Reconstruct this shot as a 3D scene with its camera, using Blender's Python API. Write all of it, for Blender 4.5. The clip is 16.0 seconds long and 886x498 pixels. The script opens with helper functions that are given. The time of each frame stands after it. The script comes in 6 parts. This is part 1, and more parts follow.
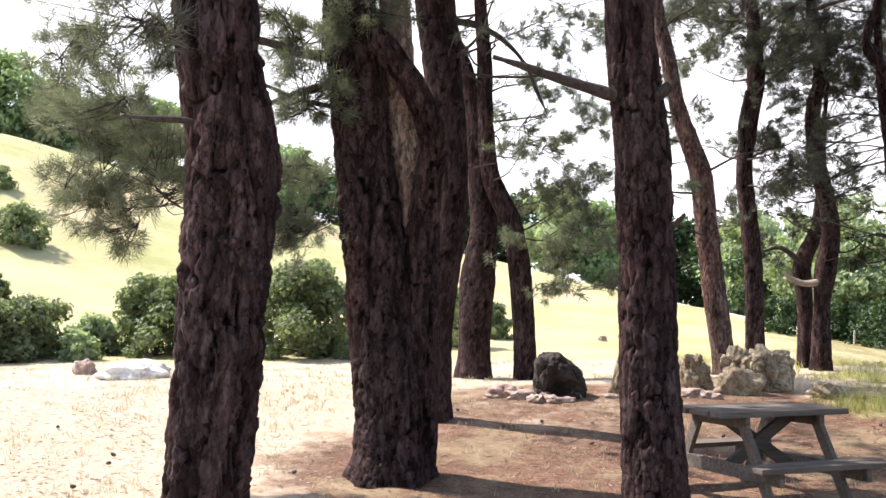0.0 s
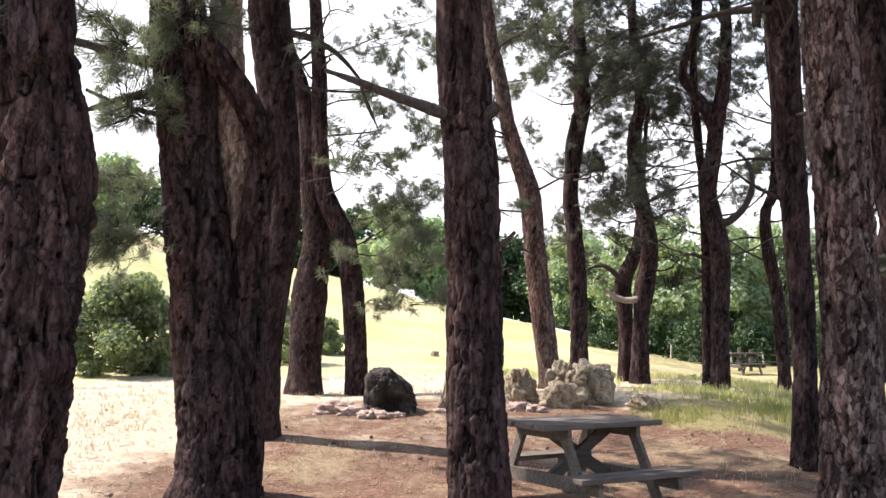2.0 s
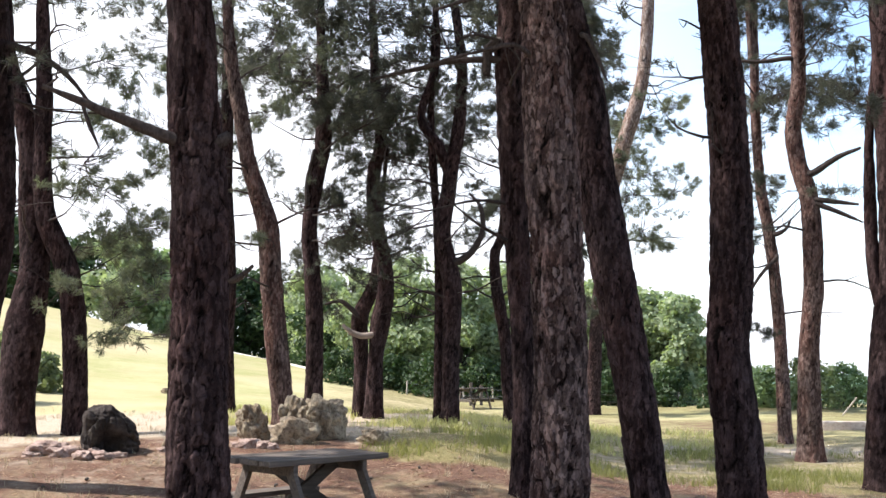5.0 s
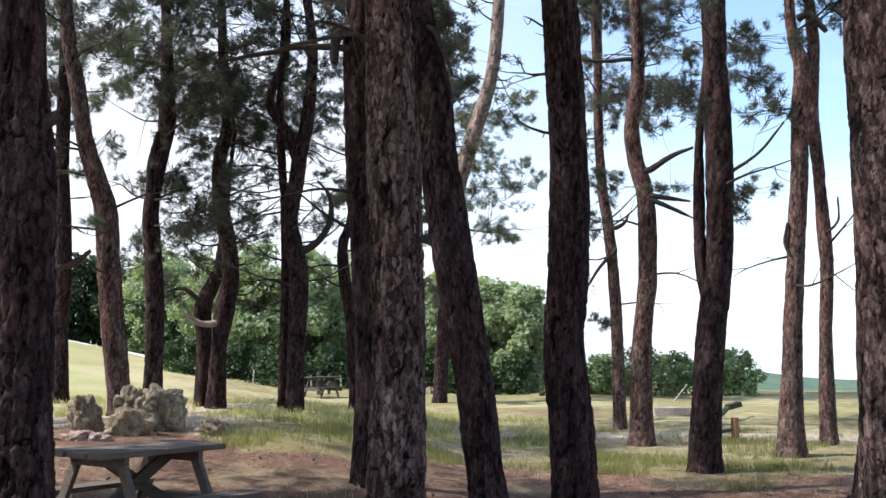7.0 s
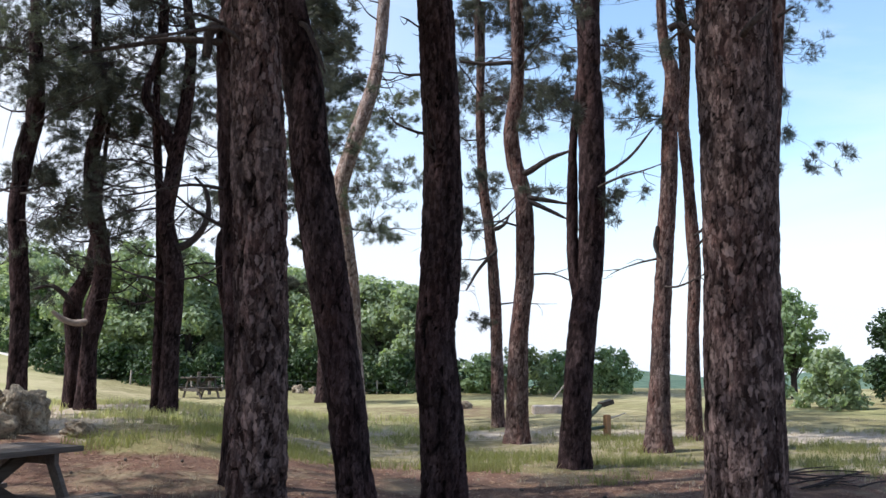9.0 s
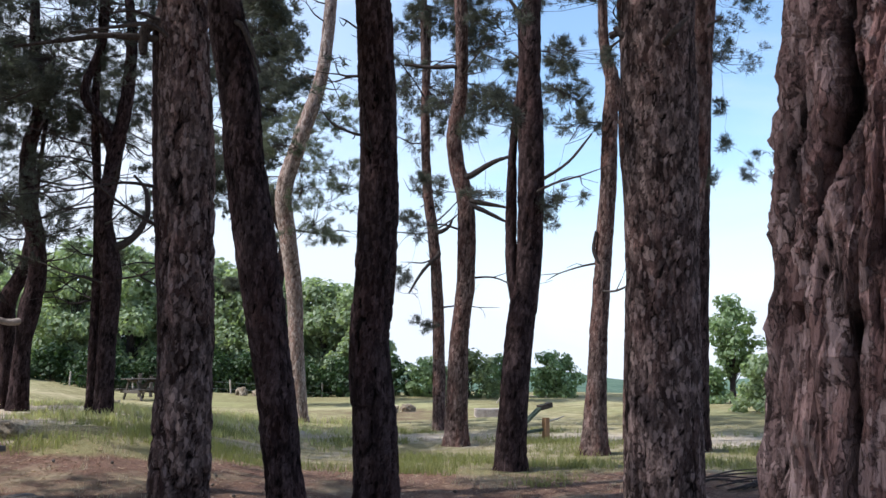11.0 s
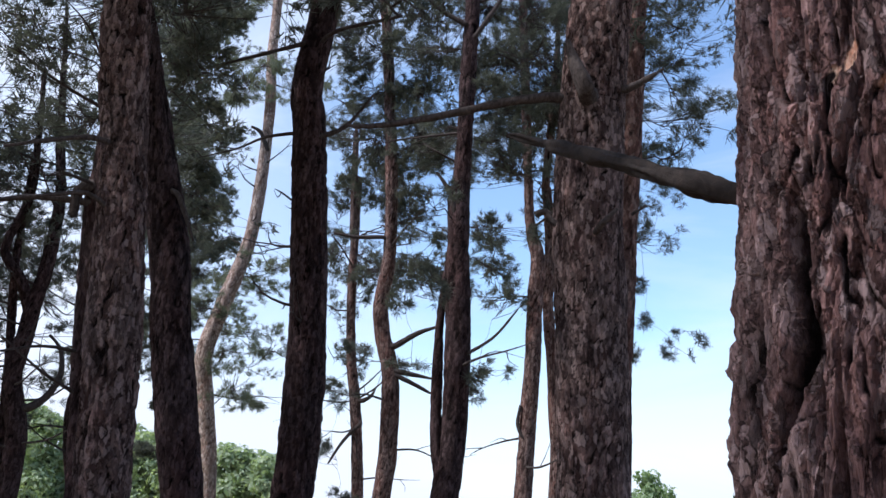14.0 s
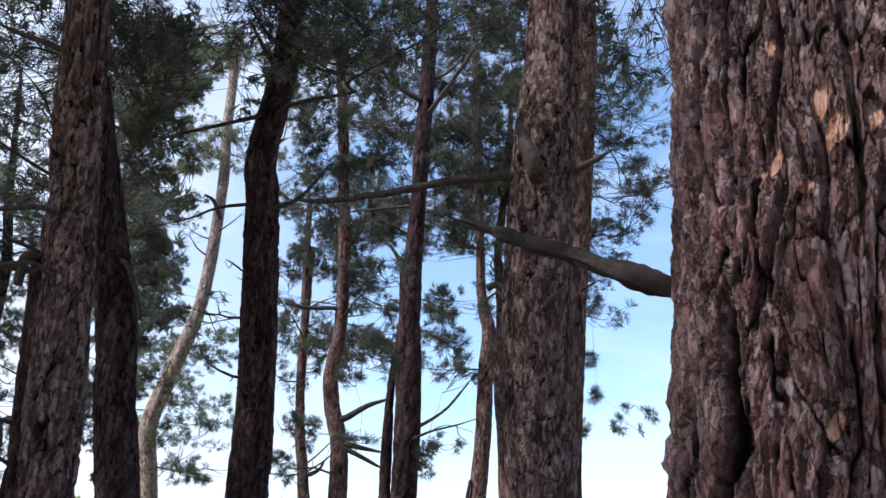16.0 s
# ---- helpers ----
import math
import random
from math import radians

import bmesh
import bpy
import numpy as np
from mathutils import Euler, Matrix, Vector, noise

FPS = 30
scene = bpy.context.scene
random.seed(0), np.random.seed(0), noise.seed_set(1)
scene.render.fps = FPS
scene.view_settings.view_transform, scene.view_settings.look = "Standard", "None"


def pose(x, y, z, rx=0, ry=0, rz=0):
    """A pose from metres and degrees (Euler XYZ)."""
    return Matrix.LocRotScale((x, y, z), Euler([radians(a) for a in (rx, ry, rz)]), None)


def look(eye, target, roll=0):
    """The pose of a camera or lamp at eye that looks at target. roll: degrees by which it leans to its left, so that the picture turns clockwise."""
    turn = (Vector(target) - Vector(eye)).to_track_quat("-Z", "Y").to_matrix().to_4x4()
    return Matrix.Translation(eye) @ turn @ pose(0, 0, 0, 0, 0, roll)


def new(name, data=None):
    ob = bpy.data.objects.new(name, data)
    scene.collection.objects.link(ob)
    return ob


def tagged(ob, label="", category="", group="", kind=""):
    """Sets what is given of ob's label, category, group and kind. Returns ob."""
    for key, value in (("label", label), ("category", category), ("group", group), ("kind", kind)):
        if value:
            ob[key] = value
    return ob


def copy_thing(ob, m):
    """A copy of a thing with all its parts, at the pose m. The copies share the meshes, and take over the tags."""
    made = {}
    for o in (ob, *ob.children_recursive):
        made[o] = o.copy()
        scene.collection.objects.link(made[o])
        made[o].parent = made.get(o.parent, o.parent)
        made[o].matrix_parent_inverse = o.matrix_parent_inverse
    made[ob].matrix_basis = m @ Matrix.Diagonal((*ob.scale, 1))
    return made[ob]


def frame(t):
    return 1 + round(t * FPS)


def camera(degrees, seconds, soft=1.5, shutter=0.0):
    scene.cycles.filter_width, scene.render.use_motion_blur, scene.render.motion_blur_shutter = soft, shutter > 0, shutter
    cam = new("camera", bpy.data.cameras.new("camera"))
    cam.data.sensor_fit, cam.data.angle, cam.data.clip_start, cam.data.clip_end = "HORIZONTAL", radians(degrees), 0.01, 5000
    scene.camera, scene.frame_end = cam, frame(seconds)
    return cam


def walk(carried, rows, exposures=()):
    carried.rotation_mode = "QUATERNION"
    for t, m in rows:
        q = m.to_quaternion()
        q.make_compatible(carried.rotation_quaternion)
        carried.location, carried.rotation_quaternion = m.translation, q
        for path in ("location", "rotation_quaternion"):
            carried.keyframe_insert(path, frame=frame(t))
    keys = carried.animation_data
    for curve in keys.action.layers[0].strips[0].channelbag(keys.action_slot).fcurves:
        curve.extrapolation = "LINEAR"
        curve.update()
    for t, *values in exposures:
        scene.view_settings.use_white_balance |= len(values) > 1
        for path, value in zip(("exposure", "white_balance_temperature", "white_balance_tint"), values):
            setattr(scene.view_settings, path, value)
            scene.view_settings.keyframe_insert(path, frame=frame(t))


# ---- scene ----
# ---- camera ----
EXPOSURES = [(0.0, 1.26, 6620, 14), (2.0, 1.24, 6600, 14), (4.0, 1.1, 6500, 13), (8.5, 0.42, 5950, 11), (11.0, 0.33, 5820, 11), (13.5, 0.3, 5720, 13), (16.0, 0.47, 5800, 13)]
# seconds, place, then yaw, pitch and roll in degrees
PATH = [
    (0, 0.000, -0.000, 1.550, 0.00, 4.04, 0.03),
    (0.5, 0.012, 0.013, 1.552, -2.19, 3.74, -0.05),
    (1, 0.017, 0.020, 1.557, -4.37, 3.90, -0.16),
    (1.5, 0.028, 0.019, 1.555, -6.87, 4.24, 0.29),
    (2, 0.046, 0.026, 1.549, -9.59, 4.94, -0.01),
    (2.5, 0.070, 0.037, 1.543, -11.95, 5.30, -0.08),
    (3, 0.100, 0.037, 1.542, -14.83, 5.88, -0.33),
    (3.5, 0.119, 0.033, 1.536, -17.16, 6.45, -0.51),
    (4, 0.122, 0.026, 1.530, -19.82, 6.73, -0.17),
    (4.5, 0.129, 0.017, 1.530, -22.07, 6.83, -0.29),
    (5, 0.138, 0.004, 1.529, -24.56, 7.02, -0.12),
    (7.5, 0.235, -0.072, 1.535, -35.27, 6.01, -0.28),
    (8, 0.271, -0.097, 1.530, -37.32, 5.85, -0.32),
    (8.5, 0.302, -0.129, 1.529, -38.83, 6.14, -0.35),
    (11, 0.441, -0.293, 1.505, -42.57, 6.50, 0.07),
    (11.5, 0.435, -0.297, 1.516, -44.39, 7.40, 0.11),
    (12, 0.408, -0.298, 1.535, -45.47, 9.26, 0.29),
    (12.5, 0.383, -0.294, 1.557, -46.45, 11.51, 0.93),
    (13, 0.357, -0.282, 1.577, -47.14, 13.38, 1.02),
    (13.5, 0.351, -0.276, 1.587, -47.30, 15.00, 1.22),
    (14, 0.355, -0.262, 1.595, -47.14, 16.12, 0.94),
    (14.5, 0.370, -0.261, 1.599, -47.34, 17.23, 0.36),
    (15, 0.366, -0.270, 1.607, -47.80, 18.23, 0.55),
    (15.5, 0.350, -0.284, 1.616, -48.55, 19.02, 0.56),
    (16, 0.330, -0.306, 1.622, -49.95, 20.23, 0.84),
]
cam = camera(48.50, 16.0)
walk(cam, [(t, pose(x, y, z, 90 + pitch, 0, yaw) @ pose(0, 0, 0, 0, 0, roll)) for t, x, y, z, yaw, pitch, roll in PATH],
     exposures=EXPOSURES)


# ---- sky and sun ----
SUN_AZ, SUN_EL = -64.0, 53.0      # degrees from +y to +x, and above the horizon
world = bpy.data.worlds.new("sky")
scene.world = world
world.use_nodes = True
wt = world.node_tree
wt.nodes.clear()


def wnode(kind, **kw):
    n = wt.nodes.new(kind)
    for k, v in kw.items():
        n.inputs[k].default_value = v
    return n


sky = wt.nodes.new("ShaderNodeTexSky")
sky.sky_type = "NISHITA"
sky.sun_disc = False
sky.sun_elevation, sky.sun_rotation = radians(SUN_EL), radians(SUN_AZ)
sky.air_density, sky.dust_density, sky.ozone_density = 1.0, 0.6, 1.5
coord = wt.nodes.new("ShaderNodeTexCoord")
stretch = wt.nodes.new("ShaderNodeMapping")
stretch.inputs["Scale"].default_value = (1.0, 1.0, 4.5)
clouds = wnode("ShaderNodeTexNoise", Scale=2.1, Detail=7.0, Roughness=0.58, Distortion=0.5)
veil = wt.nodes.new("ShaderNodeValToRGB")
veil.color_ramp.elements[0].position, veil.color_ramp.elements[1].position = 0.44, 0.7
height = wt.nodes.new("ShaderNodeSeparateXYZ")
low = wnode("ShaderNodeMapRange", **{"From Min": 0.02, "From Max": 0.19, "To Min": 0.92, "To Max": 0.0})
toward = wt.nodes.new("ShaderNodeVectorMath")
toward.operation = "DOT_PRODUCT"
toward.inputs[1].default_value = (math.sin(radians(-4)), math.cos(radians(-4)), 0)
bank = wnode("ShaderNodeMapRange", **{"From Min": 0.6, "From Max": 0.92, "To Min": 0.0, "To Max": 0.85})
haze = wt.nodes.new("ShaderNodeMath")
haze.operation = "ADD"
most = wt.nodes.new("ShaderNodeMath")
most.operation = "ADD"
most.use_clamp = True
tame = wnode("ShaderNodeMath")
tame.operation = "MULTIPLY"
tame.inputs[1].default_value = 0.55
white = wt.nodes.new("ShaderNodeMixRGB")
white.inputs["Color2"].default_value = (9.5, 9.9, 10.4, 1)
back = wnode("ShaderNodeBackground", Strength=0.085)
wout = wt.nodes.new("ShaderNodeOutputWorld")
wt.links.new(coord.outputs["Generated"], stretch.inputs["Vector"])
wt.links.new(stretch.outputs["Vector"], clouds.inputs["Vector"])
wt.links.new(clouds.outputs["Fac"], veil.inputs["Fac"])
wt.links.new(coord.outputs["Generated"], height.inputs["Vector"])
wt.links.new(height.outputs["Z"], low.inputs["Value"])
wt.links.new(veil.outputs["Color"], tame.inputs[0])
wt.links.new(tame.outputs["Value"], most.inputs[0])
wt.links.new(coord.outputs["Generated"], toward.inputs[0])
wt.links.new(toward.outputs["Value"], bank.inputs["Value"])
wt.links.new(low.outputs["Result"], haze.inputs[0])
wt.links.new(bank.outputs["Result"], haze.inputs[1])
wt.links.new(haze.outputs["Value"], most.inputs[1])
wt.links.new(most.outputs["Value"], white.inputs["Fac"])
lift = wt.nodes.new("ShaderNodeMixRGB")
lift.blend_type = "MULTIPLY"
lift.inputs["Fac"].default_value = 1.0
lift.inputs["Color2"].default_value = (2.5, 2.42, 2.25, 1)
wt.links.new(sky.outputs["Color"], lift.inputs["Color1"])
wt.links.new(lift.outputs["Color"], white.inputs["Color1"])
wt.links.new(white.outputs["Color"], back.inputs["Color"])
wt.links.new(back.outputs["Background"], wout.inputs["Surface"])

sun = new("sun", bpy.data.lights.new("sun", "SUN"))
sun.data.energy, sun.data.angle, sun.data.color = 5.0, radians(0.6), (1.0, 0.95, 0.86)
sun_way = Vector((math.sin(radians(SUN_AZ)) * math.cos(radians(SUN_EL)), math.cos(radians(SUN_AZ)) * math.cos(radians(SUN_EL)), math.sin(radians(SUN_EL))))
sun.matrix_world = look(sun_way * 60, (0, 0, 0))


# ---- materials ----
class Mat:
    """A small wrapper to write node materials in few lines."""

    def __init__(self, name, rough=0.8, spec=0.3):
        self.m = bpy.data.materials.new(name)
        self.m.use_nodes = True
        self.t = self.m.node_tree
        self.b = self.t.nodes["Principled BSDF"]
        self.b.inputs["Roughness"].default_value = rough
        self.b.inputs["Specular IOR Level"].default_value = spec
        self.out = self.t.nodes["Material Output"]

    def node(self, kind, **kw):
        n = self.t.nodes.new(kind)
        for k, v in kw.items():
            n.inputs[k].default_value = v
        return n

    def link(self, a, b):
        self.t.links.new(a, b)

    def place(self, scale=(1, 1, 1), local=True):
        c = self.t.nodes.new("ShaderNodeTexCoord")
        mp = self.node("ShaderNodeMapping", Scale=scale)
        self.link(c.outputs["Object"], mp.inputs["Vector"])
        return mp.outputs["Vector"]

    def noise(self, vec, scale, detail=4.0, rough=0.55, dist=0.0):
        n = self.node("ShaderNodeTexNoise", Scale=scale, Detail=detail, Roughness=rough, Distortion=dist)
        self.link(vec, n.inputs["Vector"])
        return n.outputs["Fac"]

    def ramp(self, fac, *stops):
        r = self.t.nodes.new("ShaderNodeValToRGB")
        els = r.color_ramp.elements
        while len(els) < len(stops):
            els.new(0.5)
        for e, (p, c) in zip(els, stops):
            e.position, e.color = p, (*c, 1) if len(c) == 3 else c
        self.link(fac, r.inputs["Fac"])
        return r.outputs["Color"]

    def mix(self, fac, a, b, how="MIX"):
        n = self.t.nodes.new("ShaderNodeMixRGB")
        n.blend_type = how
        for sock, v in ((n.inputs["Fac"], fac), (n.inputs["Color1"], a), (n.inputs["Color2"], b)):
            if isinstance(v, (int, float)):
                sock.default_value = v
            elif isinstance(v, tuple):
                sock.default_value = (*v, 1)
            else:
                self.link(v, sock)
        return n.outputs["Color"]

    def bump(self, fac, strength, distance):
        n = self.node("ShaderNodeBump", Strength=strength, Distance=distance)
        self.link(fac, n.inputs["Height"])
        if self.b.inputs["Normal"].is_linked:
            self.link(self.b.inputs["Normal"].links[0].from_socket, n.inputs["Normal"])
        self.link(n.outputs["Normal"], self.b.inputs["Normal"])

    def colour(self, c):
        if isinstance(c, tuple):
            self.b.inputs["Base Color"].default_value = (*c, 1)
        else:
            self.link(c, self.b.inputs["Base Color"])


def bark_material(name, crack_shade, mid, pale, cell, red=0.5, scar=False, flaky=0.8):
    """Pine bark over shaped plates: the trunk's "bark" layer holds plate tone, plate or furrow, flake tone and fresh
    scars. Furrows get dark inner bark with shade painted in.
    """
    m = Mat(name, 0.92, 0.06)
    att = m.t.nodes.new("ShaderNodeAttribute")
    att.attribute_name = "bark"
    sep = m.t.nodes.new("ShaderNodeSeparateColor")
    m.link(att.outputs["Color"], sep.inputs["Color"])
    v = m.place((1, 1, 0.4))
    fine = m.noise(v, cell * 9, 6, 0.72)
    grain = m.noise(v, cell * 2.5, 5, 0.65, 0.4)
    big = m.noise(m.place((1, 1, 0.4)), 2.4, 4)
    lichen = m.noise(m.place(), cell * 0.5, 6, 0.7)
    body = m.mix(m.ramp(sep.outputs["Red"], (0.1, (0, 0, 0)), (0.6, (0.35, 0.35, 0.35)), (0.95, (1, 1, 1))), mid, pale)
    body = m.mix(m.ramp(sep.outputs["Blue"], (0.62, (0, 0, 0)), (0.8, (0.5, 0.5, 0.5))), body, pale)
    body = m.mix(m.ramp(grain, (0.36, (0.8, 0.8, 0.8)), (0.58, (0, 0, 0))), body, mid)
    rusty = m.mix(1.0, body, (1.2, 0.88, 0.8), "MULTIPLY")
    body = m.mix(m.ramp(big, (0.4, (0, 0, 0)), (0.62, (red, red, red))), body, rusty)
    grey = m.mix(1.0, body, (1.12, 1.12, 1.12), "MULTIPLY")
    body = m.mix(m.ramp(lichen, (0.52, (0, 0, 0)), (0.68, (0.8, 0.8, 0.8))), body, grey)
    body = m.mix(m.ramp(fine, (0.3, (0.55, 0.55, 0.55)), (0.5, (0, 0, 0))), body, crack_shade)
    # small flakes that lie on the plates, each with its own tone and tilt
    bent = m.node("ShaderNodeTexNoise", Scale=cell * 1.6, Detail=4.0, Roughness=0.6)
    at = m.place()
    m.link(at, bent.inputs["Vector"])
    push = m.node("ShaderNodeVectorMath")
    push.operation = "MULTIPLY_ADD"
    m.link(bent.outputs["Color"], push.inputs[0])
    push.inputs[1].default_value = (0.05, 0.05, 0.05)
    m.link(at, push.inputs[2])
    squash = m.node("ShaderNodeMapping", Scale=(1, 1, 0.38))
    m.link(push.outputs["Vector"], squash.inputs["Vector"])
    flake, rim = m.node("ShaderNodeTexVoronoi", Scale=cell * 2.3), m.node("ShaderNodeTexVoronoi", Scale=cell * 2.3)
    rim.feature = "DISTANCE_TO_EDGE"
    m.link(squash.outputs["Vector"], flake.inputs["Vector"])
    m.link(squash.outputs["Vector"], rim.inputs["Vector"])
    tint = m.t.nodes.new("ShaderNodeSeparateColor")
    m.link(flake.outputs["Color"], tint.inputs["Color"])
    body = m.mix(m.ramp(tint.outputs["Red"], (0.55, (0, 0, 0)), (0.9, (flaky, flaky, flaky))), body, pale)
    body = m.mix(m.ramp(tint.outputs["Green"], (0.1, (flaky * 0.8, flaky * 0.8, flaky * 0.8)), (0.5, (0, 0, 0))), body, crack_shade)
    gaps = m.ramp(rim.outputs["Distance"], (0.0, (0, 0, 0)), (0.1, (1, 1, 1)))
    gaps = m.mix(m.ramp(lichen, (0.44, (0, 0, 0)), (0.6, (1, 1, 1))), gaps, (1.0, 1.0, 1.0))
    body = m.mix(m.mix(1.0, gaps, (0.85, 0.85, 0.85), "MULTIPLY"), m.mix(0.6, body, crack_shade), body)
    if scar:
        fresh = m.mix(m.ramp(grain, (0.35, (0, 0, 0)), (0.62, (1, 1, 1))), (0.34, 0.15, 0.09), (0.5, 0.33, 0.25))
        body = m.mix(att.outputs["Alpha"], body, fresh)
    # furrows go near black: dark inner bark plus shade put into the colour
    m.colour(m.mix(m.ramp(sep.outputs["Green"], (0.05, (0, 0, 0)), (0.55, (1, 1, 1))), crack_shade, body))
    m.bump(tint.outputs["Red"], flaky, 0.009)
    m.bump(gaps, 1.0, 0.006)
    m.bump(grain, 1.0, 0.012)
    m.bump(fine, 0.9, 0.006)
    return m.m


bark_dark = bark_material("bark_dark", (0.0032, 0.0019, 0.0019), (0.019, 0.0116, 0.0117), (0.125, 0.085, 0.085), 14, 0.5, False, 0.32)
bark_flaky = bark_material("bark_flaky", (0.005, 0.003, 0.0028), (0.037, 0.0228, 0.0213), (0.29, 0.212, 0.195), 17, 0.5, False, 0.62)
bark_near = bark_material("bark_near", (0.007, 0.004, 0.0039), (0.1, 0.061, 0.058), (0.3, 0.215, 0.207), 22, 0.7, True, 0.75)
# lighter bark for stems in the sun: sunlight is put into the colour
bark_pale_lit = bark_material("bark_pale_lit", (0.09, 0.058, 0.045), (0.28, 0.2, 0.165), (0.55, 0.46, 0.41), 15)
# warm bark, lightened to carry the sunlight on the pine behind the boulders
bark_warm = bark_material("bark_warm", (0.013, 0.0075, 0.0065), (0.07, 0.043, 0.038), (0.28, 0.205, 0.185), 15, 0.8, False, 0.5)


def twig_material():
    """Thin dead wood and living twigs, grey-brown."""
    m = Mat("twig_bark", 0.9, 0.1)
    n = m.noise(m.place((1, 1, 0.5)), 40, 5, 0.7)
    m.colour(m.mix(m.ramp(n, (0.32, (0, 0, 0)), (0.68, (1, 1, 1))), (0.022, 0.017, 0.016), (0.085, 0.068, 0.063)))
    m.bump(n, 0.8, 0.006)
    return m.m


bark_twig = twig_material()


def leaf_material(name, a, b, see, spread=0.5, through_tint=(1.6, 1.75, 0.9)):
    """Leaves and needles: two greens that vary from leaf to leaf, and let light through."""
    m = Mat(name, 0.55, 0.3)
    g = m.t.nodes.new("ShaderNodeNewGeometry")
    c = m.mix(m.ramp(g.outputs["Random Per Island"], (0.0, (0, 0, 0)), (1.0, (1, 1, 1))), a, b)
    c = m.mix(m.ramp(m.noise(m.place(), 1.1, 3), (0.3, (0, 0, 0)), (0.75, (spread, spread, spread))), c, b)
    m.colour(c)
    tr = m.node("ShaderNodeBsdfTranslucent")
    m.link(m.mix(1.0, c, through_tint, "MULTIPLY"), tr.inputs["Color"])
    mixer = m.node("ShaderNodeMixShader", Fac=see)
    m.link(m.b.outputs["BSDF"], mixer.inputs[1])
    m.link(tr.outputs["BSDF"], mixer.inputs[2])
    m.link(mixer.outputs["Shader"], m.out.inputs["Surface"])
    return m.m


needle_green = leaf_material("needle_green", (0.038, 0.041, 0.0355), (0.094, 0.097, 0.081), 0.4, 0.5, (1.3, 1.36, 1.0))
needle_warm = leaf_material("needle_warm", (0.07, 0.08, 0.062), (0.15, 0.157, 0.118), 0.42, 0.5, (1.35, 1.45, 0.95))
leaf_bright = leaf_material("leaf_bright", (0.155, 0.205, 0.13), (0.32, 0.36, 0.24), 0.42)
leaf_mid = leaf_material("leaf_mid", (0.105, 0.16, 0.084), (0.235, 0.295, 0.16), 0.38)
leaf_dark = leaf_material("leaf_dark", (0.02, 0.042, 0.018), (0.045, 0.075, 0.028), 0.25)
leaf_olive = leaf_material("leaf_olive", (0.085, 0.108, 0.056), (0.185, 0.212, 0.122), 0.4)
grass_green = leaf_material("grass_green", (0.115, 0.122, 0.052), (0.25, 0.238, 0.112), 0.45)
grass_dry = leaf_material("grass_dry", (0.3, 0.245, 0.17), (0.47, 0.41, 0.3), 0.35, 0.5, (1.25, 1.2, 1.0))
grass_seed = leaf_material("grass_seed", (0.27, 0.27, 0.13), (0.46, 0.42, 0.24), 0.35)
litter_leaf = leaf_material("litter_leaf", (0.06, 0.03, 0.02), (0.4, 0.27, 0.18), 0.15)
litter_needle = leaf_material("litter_needle", (0.17, 0.085, 0.045), (0.34, 0.2, 0.11), 0.1)


